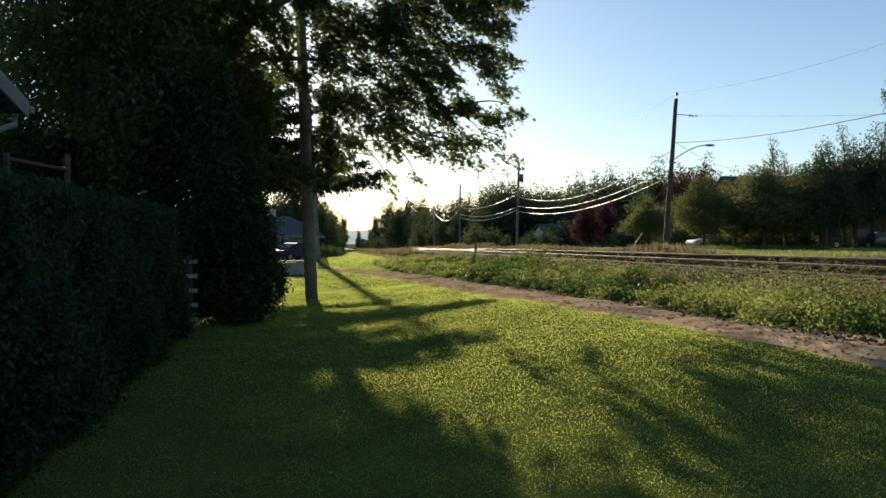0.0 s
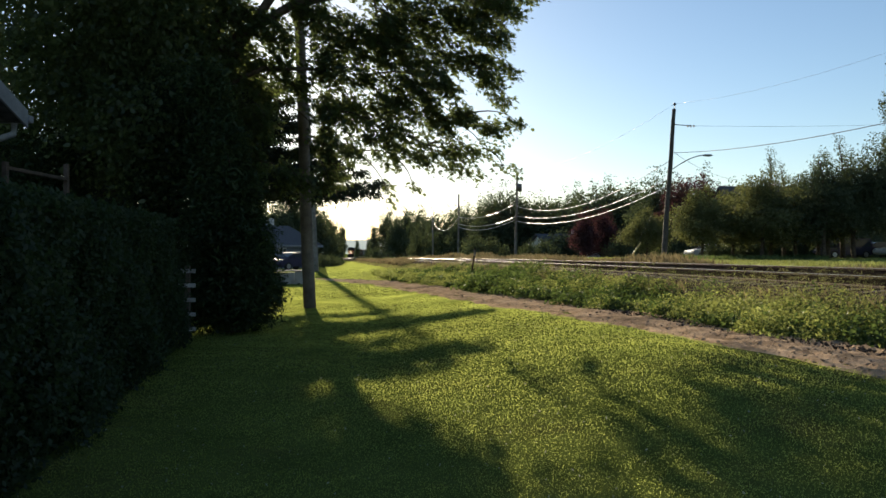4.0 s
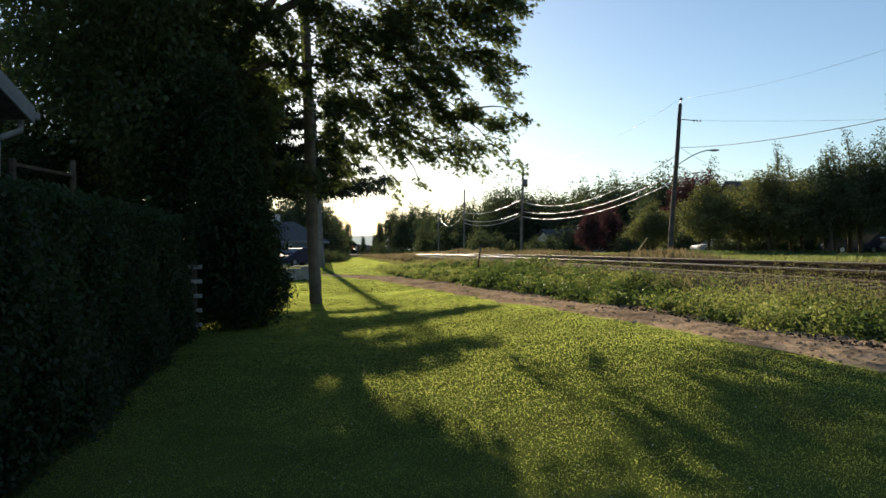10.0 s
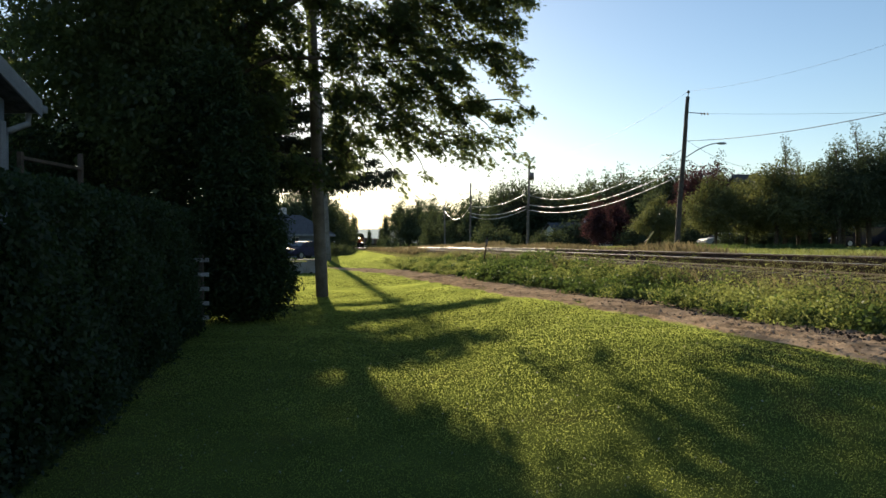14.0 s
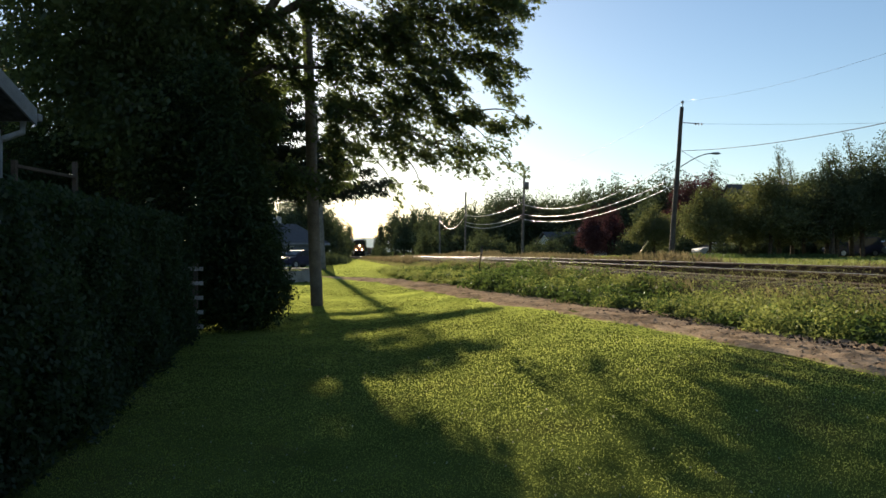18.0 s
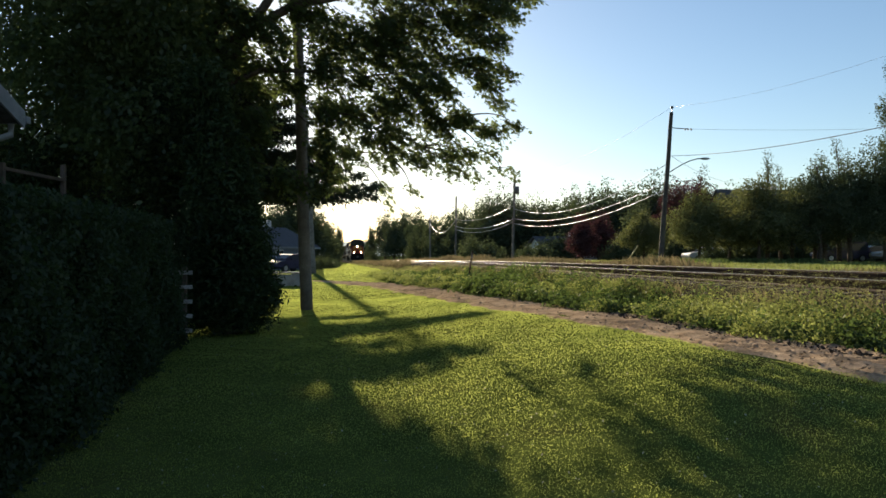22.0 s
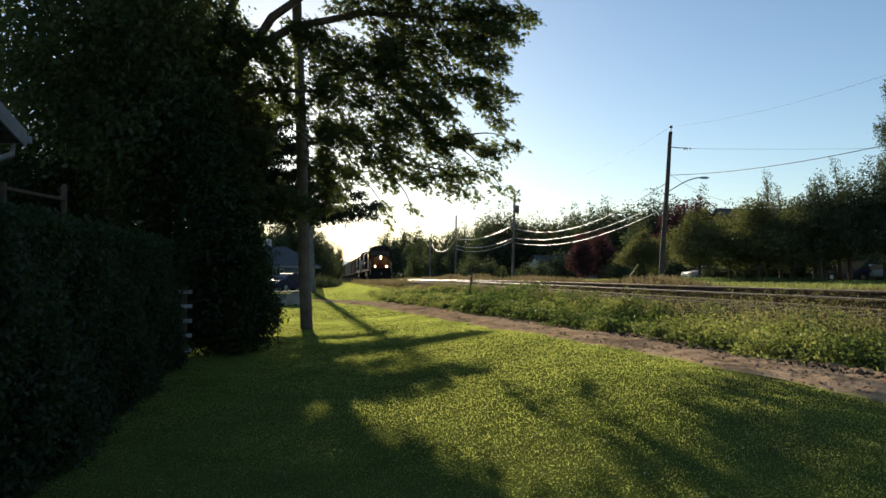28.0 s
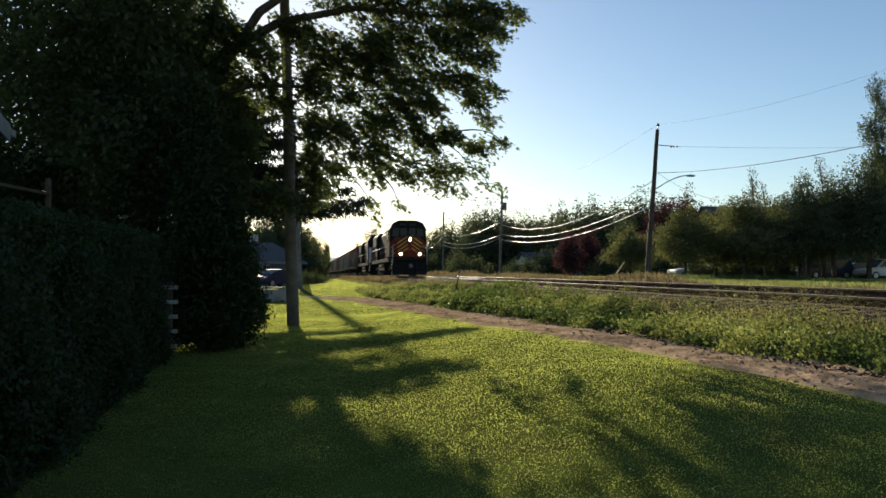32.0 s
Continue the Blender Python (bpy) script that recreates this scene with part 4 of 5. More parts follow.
def house(at, rz, w, d, wall_h, roof_h, siding, label, windows=()):
    """A gabled house; its ridge runs along local x, its front faces local -y."""
    e = empty("house", Matrix.Translation(at) @ pose(0, 0, 0, 0, 0, rz), label, "house")
    wall = bmesh.new()
    prism([(-d / 2, 0), (d / 2, 0), (d / 2, wall_h), (0, wall_h + roof_h * 0.96), (-d / 2, wall_h)], -w / 2, w / 2, wall)
    bmesh.ops.rotate(wall, verts=wall.verts, matrix=Matrix.Rotation(math.pi / 2, 3, "Z"))
    part("wall", wall, siding, e)
    for s in (-1, 1):
        rb = bmesh.new()
        ov, sl = 0.4, roof_h / (d / 2)
        p = [(-w / 2 - ov, s * (d / 2 + ov), wall_h - sl * ov), (w / 2 + ov, s * (d / 2 + ov), wall_h - sl * ov), (w / 2 + ov, 0, wall_h + roof_h), (-w / 2 - ov, 0, wall_h + roof_h)]
        lo = [rb.verts.new(q) for q in p]
        hi = [rb.verts.new((q[0], q[1], q[2] + 0.18)) for q in p]
        rb.faces.new(lo[::-1]), rb.faces.new(hi)
        for i in range(4):
            rb.faces.new((lo[i], lo[(i + 1) % 4], hi[(i + 1) % 4], hi[i]))
        bmesh.ops.recalc_face_normals(rb, faces=rb.faces)
        part("roof", rb, M_SHINGLE, e, "dark shingle roof slope")
        part("fascia", box(0, s * (d / 2 + ov + 0.02), wall_h - sl * ov + 0.06, w + 2 * ov, 0.03, 0.2, 0.004), M_GREY_TRIM, e)
    part("chimney", box(w * 0.2, 0.3, wall_h + roof_h + 0.2, 0.6, 0.6, 1.3, 0.02), M_CONC, e)
    for x, z, ww, hh in windows:
        window(e, x, -d / 2 - 0.01, z, ww, hh, (0, -1))
    for z in (1.5,):
        window(e, w / 2 + 0.01, -1.2, z, 1.1, 1.1, (1, 0))
        window(e, -w / 2 - 0.01, 0.8, z, 1.1, 1.1, (-1, 0))
    return e


def house_at(col, d, *a, **k):
    x, y = at_px(col, d)
    return house((x, y, gz(x, y)), *a, **k)


house_at(468, 72, 68, 8, 7, 2.2, 1.7, M_SIDING, "small blue-grey house with a dark shingle roof", [(-2, 1.3, 1.2, 1.2), (1.8, 1.3, 1.2, 1.2)])
house_at(1002, 112, 12, 8, 7, 2.3, 1.4, M_SIDING_PALE, "pale house half hidden behind shrubs", [(-2.5, 1.5, 1.2, 1.2), (2, 1.5, 1.4, 1.2)])
house_at(1352, 92, 5, 10, 9, 4.6, 4.0, M_SIDING, "blue-grey house with a dark roof behind garden trees", [(-4, 1.6, 1.4, 1.2), (0, 1.6, 1.6, 1.2), (4, 1.6, 1.4, 1.2)])
house_at(1628, 96, 95, 12, 10, 6.2, 4.2, M_SIDING_PALE, "white house behind tall trees", [(-3, 1.6, 1.4, 1.2), (3, 1.6, 1.4, 1.2)])

# ---- the near house: its gable looks towards the track, deck behind ----
near = empty("house", Matrix.Translation((-6.03, 10.25, 0)), "white-trimmed house with a gabled roof behind the hedge", "house")
nw = bmesh.new()
prism([(0, 0), (-9, 0), (-9, 3.38), (-4.5, 5.22), (0, 3.38)], -7, 0, nw)
bmesh.ops.rotate(nw, verts=nw.verts, matrix=Matrix.Rotation(math.pi / 2, 3, "Z"))
bmesh.ops.rotate(nw, verts=nw.verts, matrix=Matrix.Rotation(math.pi, 3, "Z"))
xs = [v.co.x for v in nw.verts]
ys_ = [v.co.y for v in nw.verts]
bmesh.ops.translate(nw, verts=nw.verts, vec=(-max(xs), -max(ys_), 0))
part("wall", nw, M_SIDING, near, "blue-grey siding")
for s in (0, 1):
    rb = bmesh.new()
    y_e, y_r = (0.35, -4.5) if s == 0 else (-9.35, -4.5)
    z_e, z_r = 3.27, 5.26
    lo = [rb.verts.new(q) for q in ((0.28, y_e, z_e), (-7.3, y_e, z_e), (-7.3, y_r, z_r), (0.28, y_r, z_r))]
    hi = [rb.verts.new((v.co.x, v.co.y, v.co.z + 0.16)) for v in lo]
    rb.faces.new(lo), rb.faces.new(hi[::-1])
    for i in range(4):
        rb.faces.new((lo[i], lo[(i + 1) % 4], hi[(i + 1) % 4], hi[i]))
    bmesh.ops.recalc_face_normals(rb, faces=rb.faces)
    part("roof", rb, M_SHINGLE, near, "dark shingle roof slope")
    fb = bmesh.new()
    q = [(0.30, y_e, z_e - 0.06), (0.30, y_r, z_r - 0.06), (0.30, y_r, z_r + 0.17), (0.30, y_e, z_e + 0.17)]
    fa, fc = [fb.verts.new(v) for v in q], [fb.verts.new((v[0] + 0.03, v[1], v[2])) for v in q]
    fb.faces.new(fa[::-1]), fb.faces.new(fc)
    for i in range(4):
        fb.faces.new((fa[i], fa[(i + 1) % 4], fc[(i + 1) % 4], fc[i]))
    bmesh.ops.recalc_face_normals(fb, faces=fb.faces)
    part("rake_board", fb, M_GREY_TRIM, near, "white rake board")
part("gutter", box(-3.5, 0.41, 3.33, 7.7, 0.11, 0.1, 0.015), M_GREY_TRIM, near, "white gutter")
part("downspout", tube([(0.12, 0.38, 3.27), (0.12, 0.37, 3.12), (0.0, 0.1, 2.99), (-0.03, 0.06, 2.9), (-0.03, 0.06, 0.3)], 0.045, 8), M_GREY_TRIM, near, "white downspout")
part("corner_trim", box(0.015, -0.06, 1.55, 0.03, 0.12, 3.1, 0.004), M_GREY_TRIM, near)
window(near, 0.01, -2.0, 2.1, 1.2, 1.2, (1, 0))
deck = empty("deck", Matrix.Translation((-6.9, 11.5, gz(-6.9, 11.5))), "raised wooden deck with a railing behind the hedge", "deck")
dz0 = gz(-6.9, 11.5)
for k in range(12):
    part("plank", box(-0.75 + 0.14 * k, 0.1, 1.62 - dz0, 0.13, 2.2, 0.035, 0.004), M_DECK, deck)
for px, py, ph in ((0.8, 1.0, 2.92), (0.8, -0.75, 2.75), (-0.7, 1.0, 2.75)):
    part("post", box(px, py, ph / 2 - dz0, 0.07, 0.07, ph, 0.006), M_DECK, deck)
part("top_rail", box(0.8, 0.12, 2.67 - dz0, 0.08, 1.75, 0.05, 0.006), M_DECK, deck)
part("bottom_rail", box(0.8, 0.12, 1.8 - dz0, 0.05, 1.75, 0.05, 0.006), M_DECK, deck)

# ---- slatted fence end between hedge and cedar ----
fx, fy = -4.5, 13.3
fence = empty("slatted_fence", Matrix.Translation((fx, fy, gz(fx, fy))), "short weathered white slatted fence panel beside the hedge", "fence")
for px in (-0.62, 0.1):
    part("post", box(px, 0.03, 0.62, 0.08, 0.08, 1.3, 0.006), M_DECK, fence)
for k in range(5):
    part("slat", box(-0.22, -0.03, 0.18 + 0.25 * k, 0.95, 0.03, 0.07, 0.006), M_OLD_WHITE, fence)

# ---- low white wall on the lawn ----
wx, wy = -7.4, 34.5
lw = empty("low_wall", Matrix.Translation((wx, wy, gz(wx, wy))) @ pose(0, 0, 0, 0, 0, 6), "low pale concrete wall on the lawn by a grey pole", "wall")
for k in range(4):
    part("block", box(-1.35 + 0.86 * k, 0, 0.2 + 0.03 * k, 0.84, 0.4, 0.42 + 0.06 * k, 0.03), M_CONC, lw)
for k in range(2):
    part("capstone", box(-0.9 + 1.72 * k, 0, 0.48 + 0.12 * k, 1.7, 0.46, 0.07, 0.015), M_OLD_WHITE, lw)

# ---- cars ----


def auto(at, rz, paint, label, suv=False):
    """A parked car; its nose points to local -x."""
    e = empty("car", Matrix.Translation(at) @ pose(0, 0, 0, 0, 0, rz), label, "car", "cars parked across the line")
    h = 1.72 if suv else 1.45
    L = 2.3
    body = bmesh.new()
    side = [(-L, 0.45), (-L - 0.04, 0.62), (-L + 0.1, 0.84), (-1.15, 0.98), (1.85 if not suv else L, 1.0), (L + 0.03, 0.75), (L, 0.42), (1.85, 0.3), (-1.85, 0.3)]
    prism(side, -0.88, 0.88, body)
    bmesh.ops.bevel(body, geom=body.edges[:], offset=0.06, segments=2, affect="EDGES")
    part("body", body, paint, e)
    cab = bmesh.new()
    top = [(-1.2, 0.97), (-0.45, h - 0.06), (-0.2, h), (1.2 if not suv else 1.95, h), (1.9 if not suv else 2.2, 0.99)]
    prism(top, -0.72, 0.72, cab)
    bmesh.ops.bevel(cab, geom=cab.edges[:], offset=0.05, segments=2, affect="EDGES")
    part("cabin", cab, paint, e)
    for s in (-1, 1):
        part("side_window", prism([(-0.95, 1.02), (-0.4, h - 0.12), (1.1 if not suv else 1.8, h - 0.12), (1.6 if not suv else 2.0, 1.02)], s * 0.715, s * 0.735), M_GLASS, e)
        for wx_ in (-1.4, 1.4):
            wh = tube([(wx_, s * 0.7, 0.33), (wx_, s * 0.9, 0.33)], 0.33, 18)
            wheel = part("wheel", wh, M_TYRE, e)
            part("rim", tube([(wx_, s * 0.89, 0.33), (wx_, s * 0.915, 0.33)], 0.2, 12), M_GALV, wheel)
        part("headlight", box(-L + 0.06, s * 0.62, 0.72, 0.12, 0.34, 0.14, 0.03), M_GALV, e)
        part("mirror", box(-0.75, s * 0.95, 1.05, 0.12, 0.16, 0.12, 0.03), paint, e)
    wsb = bmesh.new()
    a = [(-1.17, -0.62, 1.03), (-1.17, 0.62, 1.03), (-0.5, 0.56, h - 0.08), (-0.5, -0.56, h - 0.08)]
    f1, f2 = [wsb.verts.new(v) for v in a], [wsb.verts.new((v[0] - 0.035, v[1], v[2] + 0.02)) for v in a]
    wsb.faces.new(f1), wsb.faces.new(f2[::-1])
    for i in range(4):
        wsb.faces.new((f1[i], f1[(i + 1) % 4], f2[(i + 1) % 4], f2[i]))
    bmesh.ops.recalc_face_normals(wsb, faces=wsb.faces)
    part("windscreen", wsb, M_GLASS, e)
    return e


def auto_at(col, d, *a, **k):
    x, y = at_px(col, d)
    return auto((x, y, gz(x, y)), *a, **k)


auto_at(1259, 76, 12, M_AUTO_WHITE, "white car parked under garden trees")
auto_at(1345, 78, 8, M_AUTO_SILVER, "silver car parked in deep shade under trees")
auto_at(1498, 66, 5, M_AUTO_BLUE, "dark blue sport utility vehicle parked in the shade", suv=True)
auto_at(1552, 70, 5, M_AUTO_BLACK, "black car parked in the shade")
auto_at(1606, 64, 5, M_AUTO_WHITE, "white sport utility vehicle parked on the grass", suv=True)
auto_at(520, 62, 60, M_AUTO_BLUE, "dark blue car parked beside the small house")
# ---- grass and weeds ----


def blades(x, y, h, w, lean=0.35, template=BLADE):
    n = len(x)
    pos = np.stack([x, y, ground_z(x, y) - 0.005], 1)
    az = rng.random(n) * math.tau
    tilt = np.abs(rng.normal(size=n)) * lean
    up = np.stack([np.cos(az) * np.sin(tilt), np.sin(az) * np.sin(tilt), np.cos(tilt)], 1)
    nrm = np.stack([np.cos(az), np.sin(az), -np.tan(np.minimum(tilt, 1.2))], 1)
    return scatter(template, pos, axes(nrm, up), np.stack([w, h, h], 1))


def strewn(n, x0a, x0b, ya, yb, power=1.0):
    """Places over a stretch of the land, denser near the viewer."""
    y = ya + (yb - ya) * rng.random(n) ** power
    x0 = x0a + (x0b - x0a) * rng.random(n)
    return x0 - SK * y, y


def keep(x, y, test):
    k = test(x, y)
    return x[k], y[k]


def off_path(x, y, margin=0.0):
    x0 = x + SK * y
    return x0 < path_near(y) + 0.12 - margin + 0.25 * np.sin(y * 2.3) * np.sin(y * 0.9 + 1) + rng.normal(size=len(x)) * 0.08


def lawn_ok(x, y):
    return off_path(x, y) & ((x > -0.208 * y - 1.6) | (y > 12.6))


WAVES = rng.normal(size=(2, 9)) * 17.0


def clumps(x, y):
    """Uneven tufts, 0 to 1, a hand's width across."""
    a = np.stack([x, y], 1) @ WAVES + np.arange(9) * 1.7
    return np.clip(0.5 + 0.17 * np.sin(a).sum(1), 0, 1)


TRI = [(-0.3, -0.4, 0), (0.3, -0.4, 0), (0.0, 0.5, 0.06)]
TIP = [(-0.5, 0, 0), (0.5, 0, 0), (0.0, 1.0, 0.15)]
x, y = strewn(260000, -3.5, 5.2, 1.8, 24, 2.1)
x, y = keep(x, y, lawn_ok)
n = len(x)
near_size = 0.0035 + 0.00062 * y
tagged(part_mesh("lawn_grass", blades(x, y, (0.010 + 0.015 * rng.random(n)) * (0.35 + 0.5 * clumps(x, y) + 0.5 * clumps(x * 0.31 + 5, y * 0.31)), near_size * rng.uniform(0.7, 1.3, n), 1.0, TIP), M_LAWN), "mown green lawn lit from behind", "grass", kind="stuff")
x, y = strewn(560000, -3.5, 5.2, 1.8, 24, 2.0)
x, y = keep(x, y, lawn_ok)
mound = 0.55 * clumps(x, y) + 0.45 * clumps(x * 0.31 + 5, y * 0.31)
lp = np.stack([x, y, ground_z(x, y) + 0.002 + 0.024 * np.clip(1.25 - 0.05 * y, 0.4, 1) * mound ** 1.4 * rng.uniform(0.5, 1.05, len(x))], 1)
tagged(part_mesh("lawn_clover", scatter(TRI, lp, axes(rng.normal(size=lp.shape) * 0.65 + np.array([0, 0, 0.75]), rng.normal(size=lp.shape)), (0.0060 + 0.00098 * y) * rng.uniform(0.5, 1.4, len(x))), M_LAWN), "clover and small broad leaves in the lawn", "clover", kind="stuff")
x, y = strewn(16000, -3.0, 6.0, -8, 1.9, 1.0)
x, y = keep(x, y, lawn_ok)
n = len(x)
tagged(part_mesh("lawn_grass", blades(x, y, 0.03 + 0.03 * rng.random(n), 0.012 * rng.uniform(0.7, 1.3, n), 0.85, TIP), M_LAWN), "mown green lawn underfoot", "grass", kind="stuff")
x, y = strewn(210000, -9.0, 5.0, 22, 75, 1.6)
x, y = keep(x, y, off_path)
lp = np.stack([x, y, ground_z(x, y) + 0.008 + 0.016 * clumps(x * 0.31 + 5, y * 0.31) * rng.uniform(0.3, 1.0, len(x))], 1)
tagged(part_mesh("lawn_grass", scatter(TRI, lp, axes(rng.normal(size=lp.shape) * 0.65 + np.array([0, 0, 0.75]), rng.normal(size=lp.shape)), (0.009 + 0.0009 * y) * rng.uniform(0.6, 1.4, len(x))), M_LAWN), "mown green lawn further off", "grass", kind="stuff")
x, y = strewn(1500, -3.0, 4.0, 2.5, 18, 1.6)
x, y = keep(x, y, lawn_ok)
cp = np.stack([x, y, ground_z(x, y) + 0.05], 1)
tagged(part_mesh("clover_flowers", scatter(LEAF, cp, axes(rng.normal(size=cp.shape) + np.array([0, 0, 1.0]), rng.normal(size=cp.shape)), 0.018 * rng.uniform(0.6, 1.3, len(x))), M_LAWN_PALE), "small pale clover heads in the lawn", "flowers", kind="stuff")


def verge(x, y):
    x0 = x + SK * y
    return (x0 > path_far(y) - 0.1 + 0.25 * np.sin(y * 1.9) * np.sin(y * 0.8)) & (x0 < 7.7)


x, y = strewn(60000, 2.0, 7.7, 3.0, 48, 1.5)
x, y = keep(x, y, verge)
n = len(x)
hh = np.minimum(0.04 + 0.08 * rng.random(n), np.maximum(rail_z(y) - 0.22 - ground_z(x, y), 0.1))
tagged(part_mesh("verge_grass", blades(x, y, hh, (0.003 + 0.0005 * y) * rng.uniform(0.7, 1.3, n), 0.8), M_WEED), "rough green grass on the railway bank", "grass", kind="stuff")


def mounds(spots, mat, label, size, per):
    """Bushy weeds: leaves over low uneven domes, so that each has a lit crown and a shaded foot."""
    P = []
    for x, y, r, h in spots:
        k = int(per * r / 0.3)
        d = rng.normal(size=(k, 3))
        d[:, 2] = np.abs(d[:, 2])
        d /= np.linalg.norm(d, axis=1, keepdims=True)
        lump = 1 + 0.25 * np.sin(d[:, 0] * 5 + x * 9) * np.sin(d[:, 1] * 5 + y * 7)
        d *= (lump * rng.uniform(0.7, 1.08, k))[:, None] * np.array([r, r, h])
        q = d + np.array([x, y, 0])
        q[:, 2] += ground_z(q[:, 0], q[:, 1])
        P.append(q)
    P = np.concatenate(P)
    nr = rng.normal(size=P.shape) * 0.7 + np.array([0, 0, 0.8])
    return tagged(part_mesh("weeds", scatter(DIAMOND, P, axes(nr, rng.normal(size=P.shape)), size * np.clip(0.4 + 0.026 * P[:, 1], 0.5, 1.2) * rng.uniform(0.5, 1.4, len(P))), mat), label, "weeds", kind="stuff")


def across(x, y):
    """How far up the bank a place lies: 0 at the path, 1 at the ballast."""
    return np.clip((x + SK * y - path_far(y)) / (7.5 - path_far(y)), 0, 1)


def fine(y):
    return (0.0035 + 0.0005 * y) * rng.uniform(0.7, 1.3, len(y))


x, y = strewn(1350, 3.0, 7.25, 4.0, 46, 1.35)
x, y = keep(x, y, verge)
lush = np.sin(x * 1.1 + 2 * np.sin(y * 0.45)) + np.sin(y * 0.9 + x) > -0.9
x, y = x[lush], y[lush]
mounds([(a, b, rng.uniform(0.14, 0.48), rng.uniform(0.12, 0.4) * (1.15 - 0.35 * u)) for a, b, u in zip(x, y, across(x, y))], M_WEED, "leafy green weeds on the railway bank", 0.056, 245)
x, y = strewn(260, 3.4, 7.3, 5.0, 42, 1.25)
x, y = keep(x, y, verge)
mounds([(a, b, rng.uniform(0.2, 0.45), rng.uniform(0.2, 0.38)) for a, b in zip(x, y)], M_WEED_DARK, "dark broad-leaved weeds on the railway bank", 0.08, 240)
# a line of darker growth at the foot of the bank, and one thick patch by the stake
y = rng.uniform(6, 34, 130)
x = path_far(y) + 0.15 + rng.normal(size=130) * 0.12 - SK * y
mounds([(a, b, rng.uniform(0.12, 0.26), rng.uniform(0.08, 0.2)) for a, b in zip(x, y)] + [(2.0 + rng.normal() * 0.6, 24 + rng.normal() * 1.8, rng.uniform(0.3, 0.5), rng.uniform(0.4, 0.62)) for _ in range(40)], M_WEED_DARK, "dark bushy weeds along the foot of the bank", 0.085, 240)
x, y = strewn(2600, 6.7, 7.7, 8.0, 50, 1.2)
x, y = keep(x, y, lambda a, b: np.sin(b * 0.8) + np.sin(b * 2.3 + a) > -0.2)
n = len(x)
tagged(part_mesh("dry_weeds", blades(x, y, np.clip(rail_z(y) - 0.12 - ground_z(x, y), 0.1, 0.4) * (0.3 + 0.7 * rng.random(n)), (0.004 + 0.0005 * y) * rng.uniform(0.7, 1.3, n), 0.35), M_DRY), "brown dry weeds beside the rails", "weeds", kind="stuff")
# seeding grass along the ballast, on both sides
x, y = strewn(1300, 6.4, 7.6, 16.0, 70, 1.2)
n = len(x)
room = np.clip(rail_z(y) - 0.18 - ground_z(x, y), 0.1, 0.36)
tagged(part_mesh("tall_grass", blades(x, y, room * (0.3 + 0.7 * rng.random(n)), 0.6 * fine(y), 0.4), M_ROUGH), "tall thin grass along the ballast", "grass", kind="stuff")


def feathery(x, y, h, mat, label, per=30):
    """Loose seeding stalks: many tiny leaves along thin leaning stems."""
    n = len(x)
    foot = np.stack([x, y, ground_z(x, y)], 1)
    lean = rng.normal(size=(n, 3)) * np.array([0.25, 0.25, 0]) + np.array([0, 0, 1.0])
    s = rng.random((n, per, 1)) ** 0.75
    at = foot[:, None] + lean[:, None] * s * h[:, None, None] + rng.normal(size=(n, per, 3)) * np.array([0.035, 0.035, 0.01]) * (0.4 + s)
    at = at.reshape(-1, 3)
    al = rng.normal(size=at.shape) * 0.6 + np.array([0, 0, 0.8])
    size = (0.009 + 0.0009 * at[:, 1]) * rng.uniform(0.5, 1.4, len(at))
    size = np.stack([size * 0.6, size * 1.4, size], 1)
    return tagged(part_mesh("seeding_grass", scatter(TRI, at, axes(rng.normal(size=at.shape), al), size), mat), label, "grass", kind="stuff")


x, y = strewn(800, 6.5, 7.6, 5.0, 45, 1.3)
x, y = keep(x, y, lambda a, b: np.sin(b * 0.9 + 0.6) + np.sin(b * 2.1 + a) > -0.5)
feathery(x, y, np.clip(rail_z(y) - 0.06 - ground_z(x, y), 0.25, 0.5) * rng.uniform(0.5, 1.15, len(x)), M_ROUGH, "pale feathery seeding grass beside the rails")
x, y = strewn(230, 5.9, 7.4, 9.0, 12.4, 1.0)
feathery(x, y, rng.uniform(0.4, 0.72, len(x)), M_ROUGH, "tall pale seeding stalks rising over the near rail", 44)
x, y = strewn(150, 6.3, 7.6, 12.6, 30.0, 1.2)
feathery(x, y, rng.uniform(0.4, 0.68, len(x)), M_WEED, "scattered green stalks standing up against the rails", 40)
x, y = strewn(350, 6.6, 7.7, 9.0, 50, 1.2)
feathery(x, y, np.clip(rail_z(y) - 0.02 - ground_z(x, y), 0.2, 0.55) * rng.uniform(0.5, 1.1, len(x)), M_DRY, "brown feathery dead weeds beside the rails", 26)
x, y = strewn(42000, 10.7, 13.0, 13.0, 130, 1.5)
n = len(x)
patchy = 0.5 + 0.5 * np.sin(y * 0.5) * np.sin(y * 0.23 + x)
tagged(part_mesh("tall_grass", blades(x, y, (0.25 + 0.35 * rng.random(n)) * (0.5 + 0.7 * patchy) * np.clip(y / 26, 0.55, 1), 1.3 * fine(y), 0.25), M_DRY), "tall dry grass beyond the track", "grass", kind="stuff")
x, y = strewn(12000, 10.7, 13.0, 4.0, 26, 1.2)
n = len(x)
tagged(part_mesh("verge_grass", blades(x, y, 0.06 + 0.1 * rng.random(n), 2 * fine(y), 0.4), M_WEED), "short green grass beyond the track", "grass", kind="stuff")
x, y = strewn(26000, 5.2, 7.2, 40, 140, 1.3)
n = len(x)
tagged(part_mesh("rough_grass", blades(x, y, 0.08 + 0.16 * rng.random(n), 1.6 * fine(y), 0.45), M_ROUGH), "rough yellowing grass beside the line", "grass", kind="stuff")
